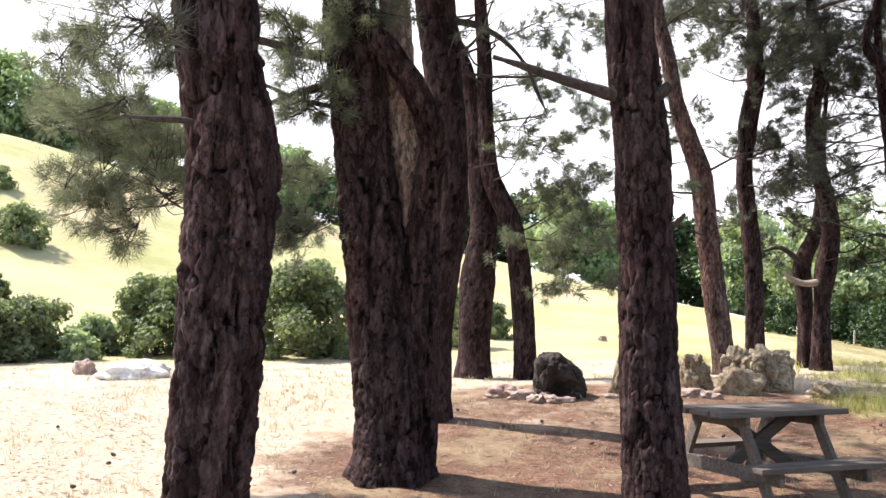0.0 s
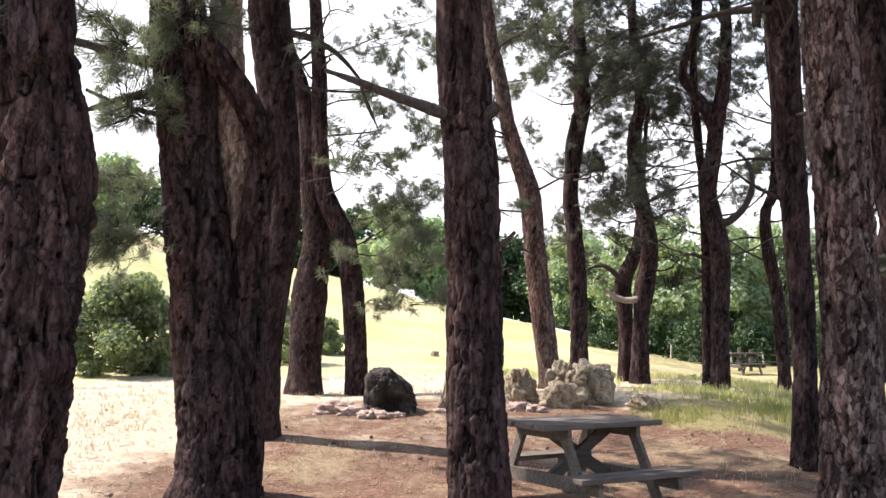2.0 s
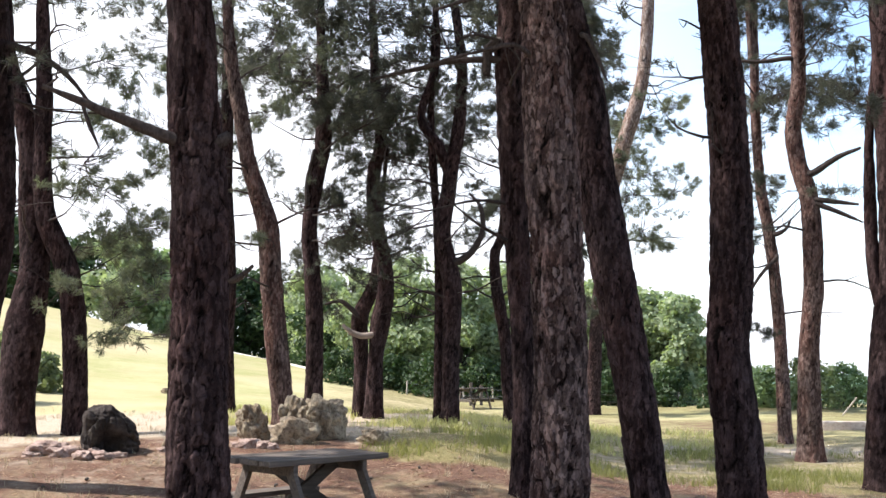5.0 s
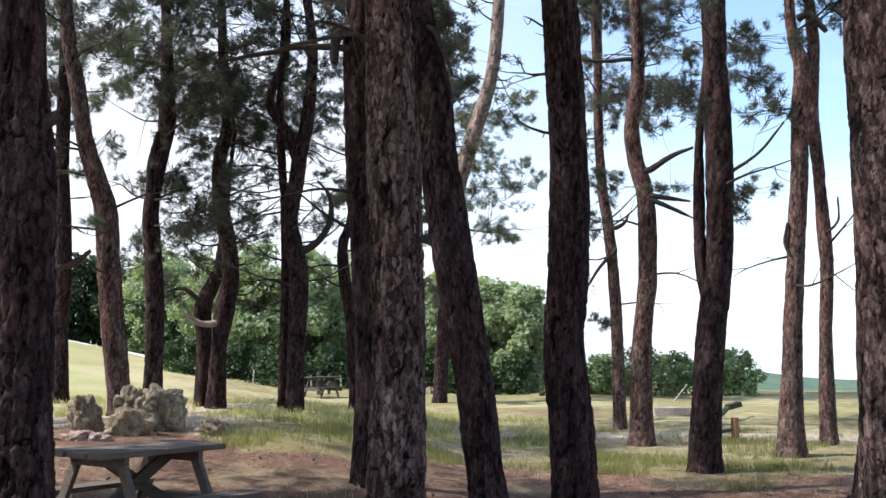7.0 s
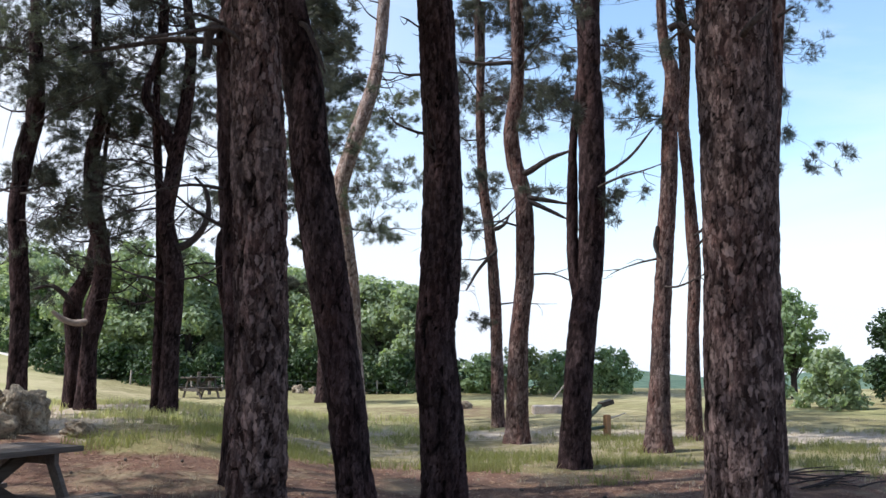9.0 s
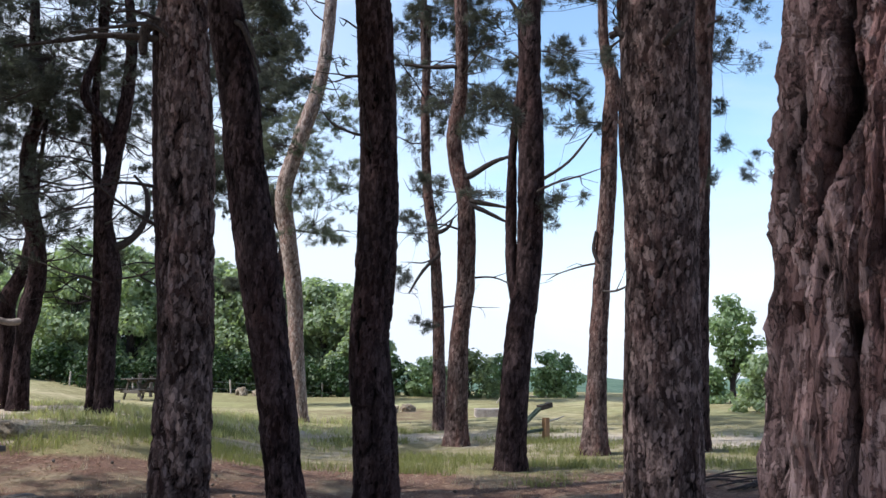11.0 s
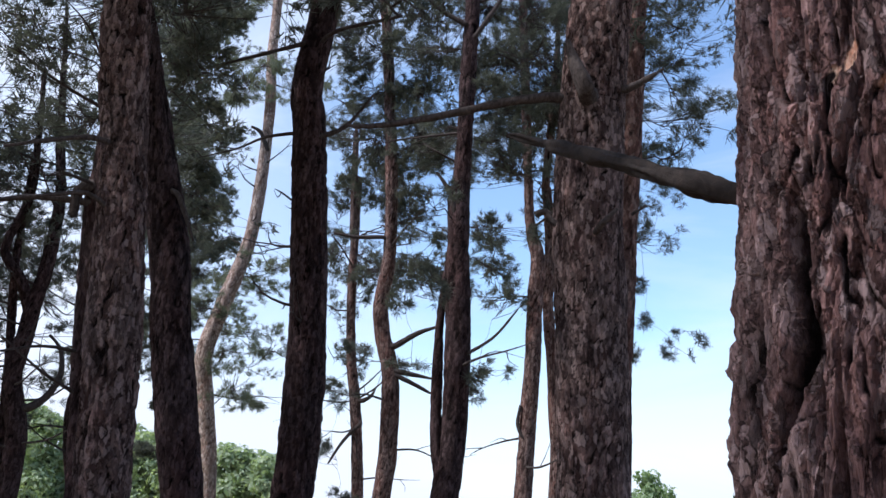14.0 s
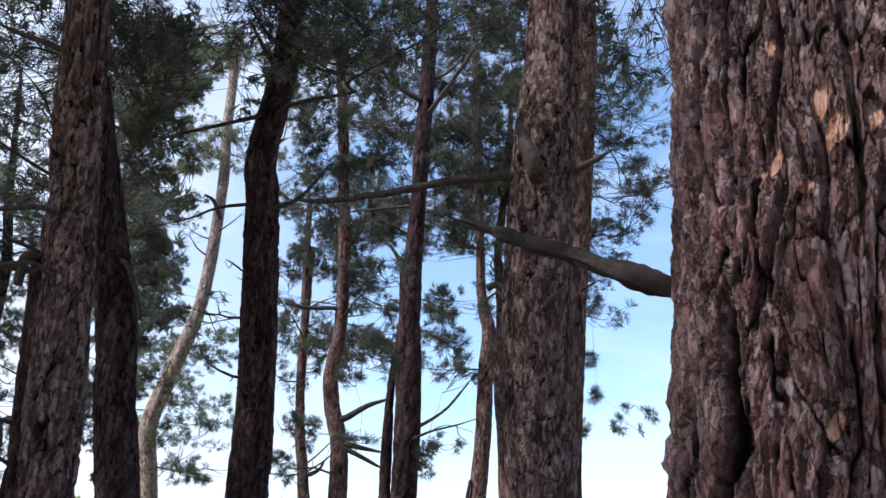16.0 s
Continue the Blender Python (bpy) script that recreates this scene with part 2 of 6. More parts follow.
def ground_material():
    """Pine litter, dry straw, green grass with some shade painted in and pale meadow, laid out by the ground's cover
    layer and broken up by noise.
    """
    m = Mat("ground", 0.95, 0.1)
    att = m.t.nodes.new("ShaderNodeAttribute")
    att.attribute_name = "cover"
    sep = m.t.nodes.new("ShaderNodeSeparateColor")
    m.link(att.outputs["Color"], sep.inputs["Color"])
    v = m.place()
    rough = m.noise(v, 2.2, 6, 0.65)
    fine = m.noise(v, 38, 5, 0.7)
    strands = m.noise(m.place((60, 9, 9)), 1.0, 4, 0.6, 1.5)
    litter = m.mix(m.ramp(fine, (0.36, (0, 0, 0)), (0.66, (1, 1, 1))), (0.04, 0.02, 0.015), (0.265, 0.15, 0.108))
    litter = m.mix(m.ramp(m.noise(v, 5.0, 5), (0.45, (0, 0, 0)), (0.72, (0.35, 0.35, 0.35))), litter, (0.33, 0.235, 0.17))
    litter = m.mix(m.ramp(m.noise(v, 1.3, 6, 0.7), (0.45, (0, 0, 0)), (0.62, (0.65, 0.65, 0.65))), litter, (0.095, 0.06, 0.044))
    litter = m.mix(m.ramp(m.noise(v, 0.75, 6, 0.7), (0.5, (0, 0, 0)), (0.64, (0.6, 0.6, 0.6))), litter, (0.33, 0.27, 0.17))
    straw = m.mix(m.ramp(fine, (0.3, (0, 0, 0)), (0.7, (1, 1, 1))), (0.27, 0.21, 0.15), (0.57, 0.49, 0.39))
    straw = m.mix(m.ramp(rough, (0.45, (0, 0, 0)), (0.7, (0.55, 0.55, 0.55))), straw, (0.4, 0.3, 0.21))
    straw = m.mix(m.ramp(m.noise(v, 16, 4, 0.6), (0.6, (0, 0, 0)), (0.66, (0.6, 0.6, 0.6))), straw, (0.24, 0.14, 0.095))
    turf_and_shade = m.mix(m.ramp(strands, (0.3, (0, 0, 0)), (0.7, (1, 1, 1))), (0.115, 0.105, 0.046), (0.27, 0.228, 0.112))
    field = m.mix(m.ramp(m.noise(v, 0.35, 7, 0.65), (0.35, (0, 0, 0)), (0.68, (1, 1, 1))), (0.28, 0.272, 0.118), (0.4, 0.37, 0.2))
    field = m.mix(m.ramp(m.noise(v, 3.0, 6, 0.7), (0.4, (0, 0, 0)), (0.75, (0.6, 0.6, 0.6))), field, (0.225, 0.225, 0.09))
    field = m.mix(m.ramp(m.noise(v, 0.11, 5, 0.6), (0.42, (0, 0, 0)), (0.6, (0.7, 0.7, 0.7))), field, (0.45, 0.36, 0.23))

    def edge(sock):
        add = m.node("ShaderNodeMath")
        add.operation = "ADD"
        m.link(sock, add.inputs[0])
        m.link(rough, add.inputs[1])
        more = m.node("ShaderNodeMath")
        more.operation = "MULTIPLY_ADD"
        m.link(fine, more.inputs[0])
        more.inputs[1].default_value = 0.5
        m.link(add.outputs["Value"], more.inputs[2])
        scaled = m.node("ShaderNodeMath")
        scaled.operation = "MULTIPLY"
        scaled.inputs[1].default_value = 0.6
        m.link(more.outputs["Value"], scaled.inputs[0])
        return m.ramp(scaled.outputs["Value"], (0.64, (0, 0, 0)), (0.84, (1, 1, 1)))

    woods = m.mix(m.ramp(m.noise(v, 0.12, 8, 0.7), (0.35, (0, 0, 0)), (0.65, (1, 1, 1))), (0.05, 0.085, 0.06), (0.13, 0.18, 0.12))
    field = m.mix(att.outputs["Alpha"], field, woods)
    c = m.mix(edge(sep.outputs["Red"]), field, straw)
    c = m.mix(edge(sep.outputs["Green"]), c, turf_and_shade)
    c = m.mix(edge(sep.outputs["Blue"]), c, litter)
    m.colour(c)
    m.bump(rough, 0.5, 0.06)
    m.bump(fine, 0.9, 0.02)
    return m.m


ground_mat = ground_material()


def wood_material(name, dark, pale):
    m = Mat(name, 0.85, 0.2)
    v = m.place((1.2, 22, 22))
    grain = m.noise(v, 1.6, 6, 0.65, 0.8)
    c = m.mix(m.ramp(grain, (0.3, (0, 0, 0)), (0.7, (1, 1, 1))), dark, pale)
    c = m.mix(m.ramp(m.noise(m.place(), 6.0, 4), (0.5, (0, 0, 0)), (0.8, (0.6, 0.6, 0.6))), c, dark)
    rnd = m.t.nodes.new("ShaderNodeObjectInfo")
    c = m.mix(m.ramp(rnd.outputs["Random"], (0.0, (0, 0, 0)), (1.0, (0.35, 0.35, 0.35))), c, pale)
    m.colour(c)
    m.bump(grain, 0.5, 0.006)
    return m.m


wood_grey = wood_material("wood_grey", (0.043, 0.034, 0.029), (0.185, 0.152, 0.13))
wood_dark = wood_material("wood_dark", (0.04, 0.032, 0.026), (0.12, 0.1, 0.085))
wood_orange = wood_material("wood_orange", (0.24, 0.12, 0.06), (0.44, 0.26, 0.14))
wood_green = wood_material("wood_green", (0.05, 0.07, 0.05), (0.13, 0.16, 0.12))
# pale stub wood, lightened so its colour holds the sun on it
wood_stub_lit = wood_material("wood_stub_lit", (0.16, 0.125, 0.105), (0.34, 0.28, 0.25))
wood_pale = wood_material("wood_pale", (0.3, 0.25, 0.2), (0.5, 0.44, 0.38))


def stone_material(name, dark, mid, pale, lichen=0.3):
    m = Mat(name, 0.9, 0.2)
    v = m.place()
    a = m.noise(v, 3.2, 7, 0.65, 0.6)
    b = m.noise(v, 22, 5, 0.7)
    c = m.mix(m.ramp(a, (0.36, (0, 0, 0)), (0.62, (1, 1, 1))), mid, pale)
    c = m.mix(m.ramp(b, (0.28, (0.9, 0.9, 0.9)), (0.5, (0, 0, 0))), c, dark)
    c = m.mix(m.ramp(m.noise(v, 5.5, 6, 0.7, 1.2), (0.3, (0.8, 0.8, 0.8)), (0.46, (0, 0, 0))), c, dark)
    c = m.mix(m.ramp(m.noise(v, 7.0, 5), (0.58, (0, 0, 0)), (0.66, (lichen, lichen, lichen))), c, (0.45, 0.4, 0.28))
    m.colour(c)
    m.bump(a, 1.0, 0.08)
    m.bump(b, 0.9, 0.03)
    return m.m


stone = stone_material("limestone", (0.03, 0.02, 0.0135), (0.17, 0.125, 0.085), (0.47, 0.39, 0.285))
stone_white = stone_material("white_limestone", (0.55, 0.52, 0.48), (0.74, 0.71, 0.67), (0.82, 0.8, 0.77))
stone_pink = stone_material("pink_stone", (0.16, 0.1, 0.085), (0.36, 0.25, 0.21), (0.52, 0.4, 0.35))
stone_sooty = stone_material("sooty_stone", (0.01, 0.008, 0.0075), (0.03, 0.024, 0.022), (0.075, 0.06, 0.054), 0.05)
concrete = stone_material("concrete", (0.36, 0.27, 0.22), (0.5, 0.4, 0.34), (0.6, 0.51, 0.45), 0.05)
dust = stone_material("dust", (0.55, 0.5, 0.43), (0.68, 0.63, 0.56), (0.78, 0.74, 0.68), 0.1)
metal = Mat("galvanised_wire", 0.5, 0.5)
metal.colour((0.3, 0.3, 0.3))
metal.b.inputs["Metallic"].default_value = 0.8


# ---- mesh helpers ----
def part(name, bm, material, parent, label=""):
    """Links a bmesh as one mesh object under a thing or a part."""
    me = bpy.data.meshes.new(name)
    bm.to_mesh(me)
    bm.free()
    me.materials.append(material)
    ob = new(name, me)
    ob.parent = parent
    if label:
        ob["label"] = label
    return ob


def sheet(name, verts, faces, material, parent=None, smooth=False):
    """Links arrays of points and of faces with equal corner counts as one mesh object."""
    verts, faces = np.asarray(verts, np.float32), np.asarray(faces, np.int32)
    me = bpy.data.meshes.new(name)
    k = faces.shape[1]
    me.vertices.add(len(verts))
    me.vertices.foreach_set("co", verts.ravel())
    me.loops.add(faces.size)
    me.loops.foreach_set("vertex_index", faces.ravel())
    me.polygons.add(len(faces))
    me.polygons.foreach_set("loop_start", np.arange(0, faces.size, k, dtype=np.int32))
    me.polygons.foreach_set("loop_total", np.full(len(faces), k, np.int32))
    me.polygons.foreach_set("use_smooth", np.full(len(faces), smooth))
    me.update(calc_edges=True)
    me.materials.append(material)
    ob = new(name, me)
    ob.parent = parent
    return ob


def thing(name, place, label, category, group="", turn=0.0):
    ob = new(name)
    ob.empty_display_size = 0.2
    ob.matrix_world = pose(*place, 0, 0, turn)
    return tagged(ob, label, category, group)


def beam(bm, p, q, wide, thick, up=(0, 0, 1), bevel=0.006):
    """A squared timber from p to q, slightly rounded along its edges."""
    p, q = Vector(p), Vector(q)
    along = (q - p).normalized()
    side = along.cross(Vector(up)).normalized()
    top = side.cross(along)
    made = bmesh.ops.create_cube(bm, size=1.0)["verts"]
    m = Matrix((along, side, top)).transposed().to_4x4()
    m.translation = (p + q) / 2
    bmesh.ops.transform(bm, matrix=m @ Matrix.Diagonal(((q - p).length, wide, thick, 1)), verts=made)
    edges = list({e for v in made for e in v.link_edges})
    if bevel:
        bmesh.ops.bevel(bm, geom=edges, offset=bevel, segments=2, affect="EDGES", profile=0.6)
    return made


def spline(points, step):
    """Points (x, y, z, radius) along a smooth line through the given ones; step: a length, or a function of height."""
    p = np.array(points, float)
    ends = np.vstack([2 * p[0] - p[1], p, 2 * p[-1] - p[-2]])
    out = []
    for i in range(len(p) - 1):
        a, b, c, d = ends[i:i + 4]
        size = step((b[2] + c[2]) / 2) if callable(step) else step
        n = max(2, int(np.linalg.norm(c[:3] - b[:3]) / size))
        for t in np.linspace(0, 1, n, endpoint=False):
            q = 0.5 * (2 * b + (c - a) * t + (2 * a - 5 * b + 4 * c - d) * t ** 2 + (3 * b - a - 3 * c + d) * t ** 3)
            q[3] = max(b[3] + (c[3] - b[3]) * t, 0.002)
            out.append(q)
    out.append(p[-1])
    return np.array(out)


def tube(points, step, segs, relief=None, base=(0, 0, 0), flare=0.0, angles=None):
    """Points and faces of a round tapered limb. relief(x, y, z, angle) pushes the surface out."""
    line = spline(points, step)
    centre, radius = line[:, :3], line[:, 3]
    along = np.gradient(centre, axis=0)
    along /= np.linalg.norm(along, axis=1)[:, None] + 1e-9
    ref = np.array([1.0, 0, 0]) if abs(along[:, 2]).mean() > 0.5 else np.array([0, 0, 1.0])
    u = np.cross(along, ref)
    u /= np.linalg.norm(u, axis=1)[:, None] + 1e-9
    w = np.cross(along, u)
    th = np.linspace(0, 2 * np.pi, segs, endpoint=False) if angles is None else angles
    segs = len(th)
    rad = np.repeat(radius[:, None], segs, 1)
    if flare:
        h = np.clip(1 - (centre[:, 2] - centre[0, 2]) / 0.55, 0, 1) ** 2
        rad = rad * (1 + h[:, None] * flare * (0.45 + 0.55 * np.cos(th * 5 + 0.7 * np.sin(th * 2 + centre[0, 0]))[None, :]))
    out = (u[:, None, :] * np.cos(th)[None, :, None] + w[:, None, :] * np.sin(th)[None, :, None])
    pts = centre[:, None, :] + out * rad[..., None]
    if relief:
        flat = pts.reshape(-1, 3)
        ang = np.tile(th, len(line))
        push = relief(flat[:, 0], flat[:, 1], flat[:, 2], ang).reshape(len(line), segs)
        pts = pts + out * push[..., None]
    n, k = len(line), segs
    i = np.arange(n - 1)[:, None] * k
    j = np.arange(k)[None, :]
    j2 = (j + 1) % k
    faces = np.stack([i + j, i + j2, i + k + j2, i + k + j], -1).reshape(-1, 4)
    return pts.reshape(-1, 3) - np.array(base), faces


def join(pieces):
    vs, fs, n = [], [], 0
    for v, f in pieces:
        vs.append(v)
        fs.append(f + n)
        n += len(v)
    return np.vstack(vs), np.vstack(fs)


def scatter(ix, iy, iz, seed):
    """A repeatable random number from 0 to 1 for each lattice place."""
    h = (ix.astype(np.int64) * 374761393 + iy.astype(np.int64) * 668265263 + iz.astype(np.int64) * 1440662683 + int(seed) * 974711) & 0xFFFFFFFF
    h = ((h ^ (h >> 13)) * 1274126177) & 0xFFFFFFFF
    h = ((h ^ (h >> 15)) * 2246822519) & 0xFFFFFFFF
    return ((h ^ (h >> 16)) & 0xFFFFFF) / 16777216.0


def waves(x, y, z, seed=0):
    """Smooth random waves from -1 to 1 over arrays of places."""
    fx, fy, fz = np.floor(x), np.floor(y), np.floor(z)
    u, v, w = x - fx, y - fy, z - fz
    u, v, w = (t * t * (3 - 2 * t) for t in (u, v, w))
    out = 0
    for i in (0, 1):
        for j in (0, 1):
            for k in (0, 1):
                out = out + (u if i else 1 - u) * (v if j else 1 - v) * (w if k else 1 - w) * scatter(fx + i, fy + j, fz + k, seed)
    return out * 2 - 1


def plates(x, y, z, seed=0):
    """Cells over arrays of places: the gap to the cell's edge, a random number a cell, and the slope of a plate tilted at random."""
    fx, fy, fz = np.floor(x), np.floor(y), np.floor(z)
    best, second = np.full(x.shape, 9.0), np.full(x.shape, 9.0)
    tone, slope = np.zeros(x.shape), np.zeros(x.shape)
    for i in (-1, 0, 1):
        for j in (-1, 0, 1):
            for k in (-1, 0, 1):
                cx, cy, cz = fx + i, fy + j, fz + k
                r = scatter(cx, cy, cz, seed)
                dx, dy, dz = x - cx - r * 61.3 % 1, y - cy - r * 173.9 % 1, z - cz - r * 419.7 % 1
                d = np.sqrt(dx * dx + dy * dy + dz * dz)
                nearer = d < best
                second = np.where(nearer, best, np.minimum(second, d))
                best = np.where(nearer, d, best)
                tone = np.where(nearer, r, tone)
                slope = np.where(nearer, dx * (r * 907.1 % 1 - 0.5) + dy * (r * 1553.3 % 1 - 0.5) + dz * (r - 0.7), slope)
    return second - best, tone, slope


class Bark:
    """Pushes a trunk's surface out into long plates with furrows between, flakes on the plates; keeps the tone of each place."""

    def __init__(self, cell, depth, tall=0.25, seed=0, lumps=1.0):
        self.cell, self.depth, self.tall, self.seed, self.lumps = cell, depth, tall, int(seed), lumps
        self.tone = None

    def __call__(self, x, y, z, a):
        c, k, s = self.cell, self.tall, self.seed
        w1, w2 = waves(x * 4, y * 4, z * 2.5, s), waves(x * 4, y * 4, z * 2.5, s + 9)
        f1 = waves(x * 24, y * 24, z * 15, s + 17)
        f2 = waves(x * 60, y * 60, z * 34, s + 18)
        gap, tone, slope = plates(x * c + 0.8 * w1 + 0.26 * f1 + 0.1 * f2, y * c + 0.8 * w2 - 0.26 * f1, z * c * k + 1.1 * w1 + 0.2 * f1, s)
        plate = np.clip((gap + 0.07 * f1) / 0.2, 0, 1) ** 0.5
        gap2, tone2, slope2 = plates(x * c * 2.4 + 0.4 * w2 + 0.3 * f1, y * c * 2.4 + 0.4 * w1, z * c * 2.6 * k + 0.5 * f1, s + 31)
        furrow = np.clip(np.abs(waves(x * c * 0.42 + 0.4 * w2, y * c * 0.42, z * c * 0.07, s + 5)) / 0.2, 0, 1) ** 0.7
        out = 0.95 * (plate - 0.65) + 0.75 * (furrow - 0.75) + 0.5 * (tone - 0.5) + 0.5 * slope + plate * (0.26 * (tone2 - 0.5) + 0.5 * slope2)
        out = out + 0.3 * f1 + 0.22 * f2 + self.lumps * (0.4 * w1 + 0.8 * waves(x * 1.6, y * 1.6, z * 1.3, s + 3))
        # second value falls to 0 in furrows, where the material paints shade
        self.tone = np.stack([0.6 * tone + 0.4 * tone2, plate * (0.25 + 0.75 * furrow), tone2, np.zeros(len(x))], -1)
        return self.depth * out


def bark_sheet(name, points, step, segs, bark, base, material, parent, flare=0.0, angles=None, smooth=True):
    """A trunk or stem with shaped bark, its tones kept in the layer that the bark materials read."""
    v, f = tube(points, step, segs, bark, base, flare, angles)
    ob = sheet(name, v, f, material, parent, smooth)
    layer = ob.data.color_attributes.new("bark", "FLOAT_COLOR", "POINT")
    layer.data.foreach_set("color", bark.tone.astype(np.float32).ravel())
    return ob


# ---- ground ----
CREST = ((-180, 3.0), (-100, 9.0), (-24, 9.4), (-14, 7.0), (-4, 4.2), (5, 2.6), (12, 1.2), (18, 0.1), (24, -1.1), (32, -1.5), (40, -2.0), (140, -2.0), (180, 3.0))


def ramp(a, b, v):
    """0 below a, 1 above b, smooth between."""
    v = min(max((v - a) / (b - a), 0.0), 1.0)
    return v * v * (3 - 2 * v)


def ground_z(x, y):
    """Height of the ground: a level picnic ground that climbs to a meadow hill on one side and ends at a brow on the other."""
    r, az = math.hypot(x, y), math.degrees(math.atan2(x, y))
    z = 0.58 * ramp(8.5, 14.5, r) * (1 - ramp(24, 38, az)) * ramp(-150, -90, az) * (1 - ramp(20, 36, r) * ramp(10, 26, az))
    for (a0, e0), (a1, e1) in zip(CREST, CREST[1:]):
        if a0 <= az <= a1:
            e = e0 + (e1 - e0) * (az - a0) / (a1 - a0)
            break
    brow = ramp(33, 41, az) * (1 - ramp(125, 155, az))
    far = 72 - 30 * brow
    top = 1.55 + far * math.tan(math.radians(e))
    z += (top - z) * ramp(20, far, r) ** 1.1
    z -= brow * 26 * ramp(44, 190, r) - brow * 17 * ramp(300, 700, r)
    z += brow * 7 * math.sin(az * 0.31) * ramp(300, 700, r)
    z -= 160 * ramp(760, 3200, r)
    z += 0.04 * math.sin(x * 0.9 + 1) * math.sin(y * 0.7) * ramp(2, 6, r)
    z += 0.8 * math.sin(x * 0.11 + 2) * math.sin(y * 0.09 + 1) * ramp(30, 80, r) * (1 - brow)
    return z



def cover(x, y):
    """How much straw, green grass with painted shade, and pine litter lie at a place."""
    r, az = math.hypot(x, y), math.degrees(math.atan2(x, y))
    wob = noise.noise((x * 0.25, y * 0.25, 3.0)) * 2.2 + noise.noise((x * 0.9, y * 0.9, 7.0)) * 0.7
    straw = (1 - ramp(19, 26, r + wob)) * 0.9
    turf_and_shade = ramp(12.4, 13.8, r + wob) * (1 - ramp(17.5, 21, r + wob)) * ramp(17, 24, az + wob * 2) * (1 - ramp(70, 85, az)) * (0.62 + 0.12 * wob)
    # far band: greener grass, also darkened in place of the pines' shade
    turf_and_shade = max(turf_and_shade, (0.56 + 0.12 * wob) * ramp(19, 23, r) * (1 - ramp(44, 60, r)) * ramp(12, 23, az)) * (1 - ramp(60, 90, r))
    edge = 10.8 + 2.4 * ramp(-7, 5, az)
    litter = (1 - ramp(edge, edge + 1.6, r + wob)) * ramp(-16, -3, az + wob * 3) * (0.92 - 0.3 * ramp(9.5, 11.5, r) * (1 - ramp(12, 20, az)))
    litter = max(litter, 0.55 * ramp(22, 25, r) * (1 - ramp(32, 35, r)) * ramp(29, 34, az) * (1 - ramp(44, 48, az)) * (0.7 + wob * 0.2))
    return straw, turf_and_shade, litter, ramp(150, 300, r)


def build_ground():
    radii = [0.0]
    r = 0.35
    while r < 3200:
        radii.append(r)
        r *= 1.024 if r < 90 else 1.09
    seg = 400
    verts, tint = [(0, 0, ground_z(0, 0.001))], [cover(0, 0.01)]
    for r in radii[1:]:
        for k in range(seg):
            a = 2 * math.pi * k / seg
            x, y = r * math.sin(a), r * math.cos(a)
            z = ground_z(x, y)
            if 2 < r < 30:
                z += 0.025 * noise.noise((x * 1.7, y * 1.7, 1.0))
            verts.append((x, y, z))
            tint.append(cover(x, y))
    n = len(radii) - 1
    i = 1 + np.arange(n - 1)[:, None] * seg
    j = np.arange(seg)[None, :]
    j2 = (j + 1) % seg
    faces = np.stack([i + j, i + seg + j, i + seg + j2, i + j2], -1).reshape(-1, 4)
    ob = sheet("ground", verts, faces, ground_mat, smooth=True)
    fan = bmesh.new()
    fan.from_mesh(ob.data)
    fan.verts.ensure_lookup_table()
    for k in range(seg):
        fan.faces.new((fan.verts[0], fan.verts[1 + k], fan.verts[1 + (k + 1) % seg])).smooth = True
    bmesh.ops.recalc_face_normals(fan, faces=fan.faces[:])
    fan.to_mesh(ob.data)
    fan.free()
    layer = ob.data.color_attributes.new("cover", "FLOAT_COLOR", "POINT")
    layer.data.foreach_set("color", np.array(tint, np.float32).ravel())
    return tagged(ob, "uneven ground of pine litter, dry straw and pale meadow grass", "ground", kind="structure")


build_ground()
rng = np.random.default_rng(5)


def ribbon(name, line, material, label):
    """A worn track that lies on the ground along points (azimuth, distance, width)."""
    line = np.array(line, float)
    s = np.linspace(0, len(line) - 1, 60)
    az, r, w = (np.interp(s, np.arange(len(line)), line[:, k]) for k in range(3))
    x, y = r * np.sin(np.radians(az)), r * np.cos(np.radians(az))
    d = np.stack([np.gradient(x), np.gradient(y)], -1)
    d /= np.linalg.norm(d, axis=1)[:, None]
    verts = []
    for k in range(60):
        for side in np.linspace(-1, 1, 5):
            wob = 1 + 0.25 * noise.noise((x[k], y[k], side))
            px, py = x[k] - d[k, 1] * side * w[k] / 2 * wob, y[k] + d[k, 0] * side * w[k] / 2 * wob
            verts.append((px, py, ground_z(px, py) + 0.05 - 0.03 * abs(side)))
    faces = [(k * 5 + m, k * 5 + m + 1, k * 5 + m + 6, k * 5 + m + 5) for k in range(59) for m in range(4)]
    tagged(sheet(name, verts, faces, material, smooth=True), label, "path", kind="structure")


ribbon("path", [(6, 77, 8), (11, 72, 9), (13.6, 66, 6), (14.6, 62, 3), (16.5, 56, 1.6), (20, 52, 1.3), (23.5, 49, 1.0), (27, 45, 0.9)], dust, "pale trodden dirt track across the sunny meadow")


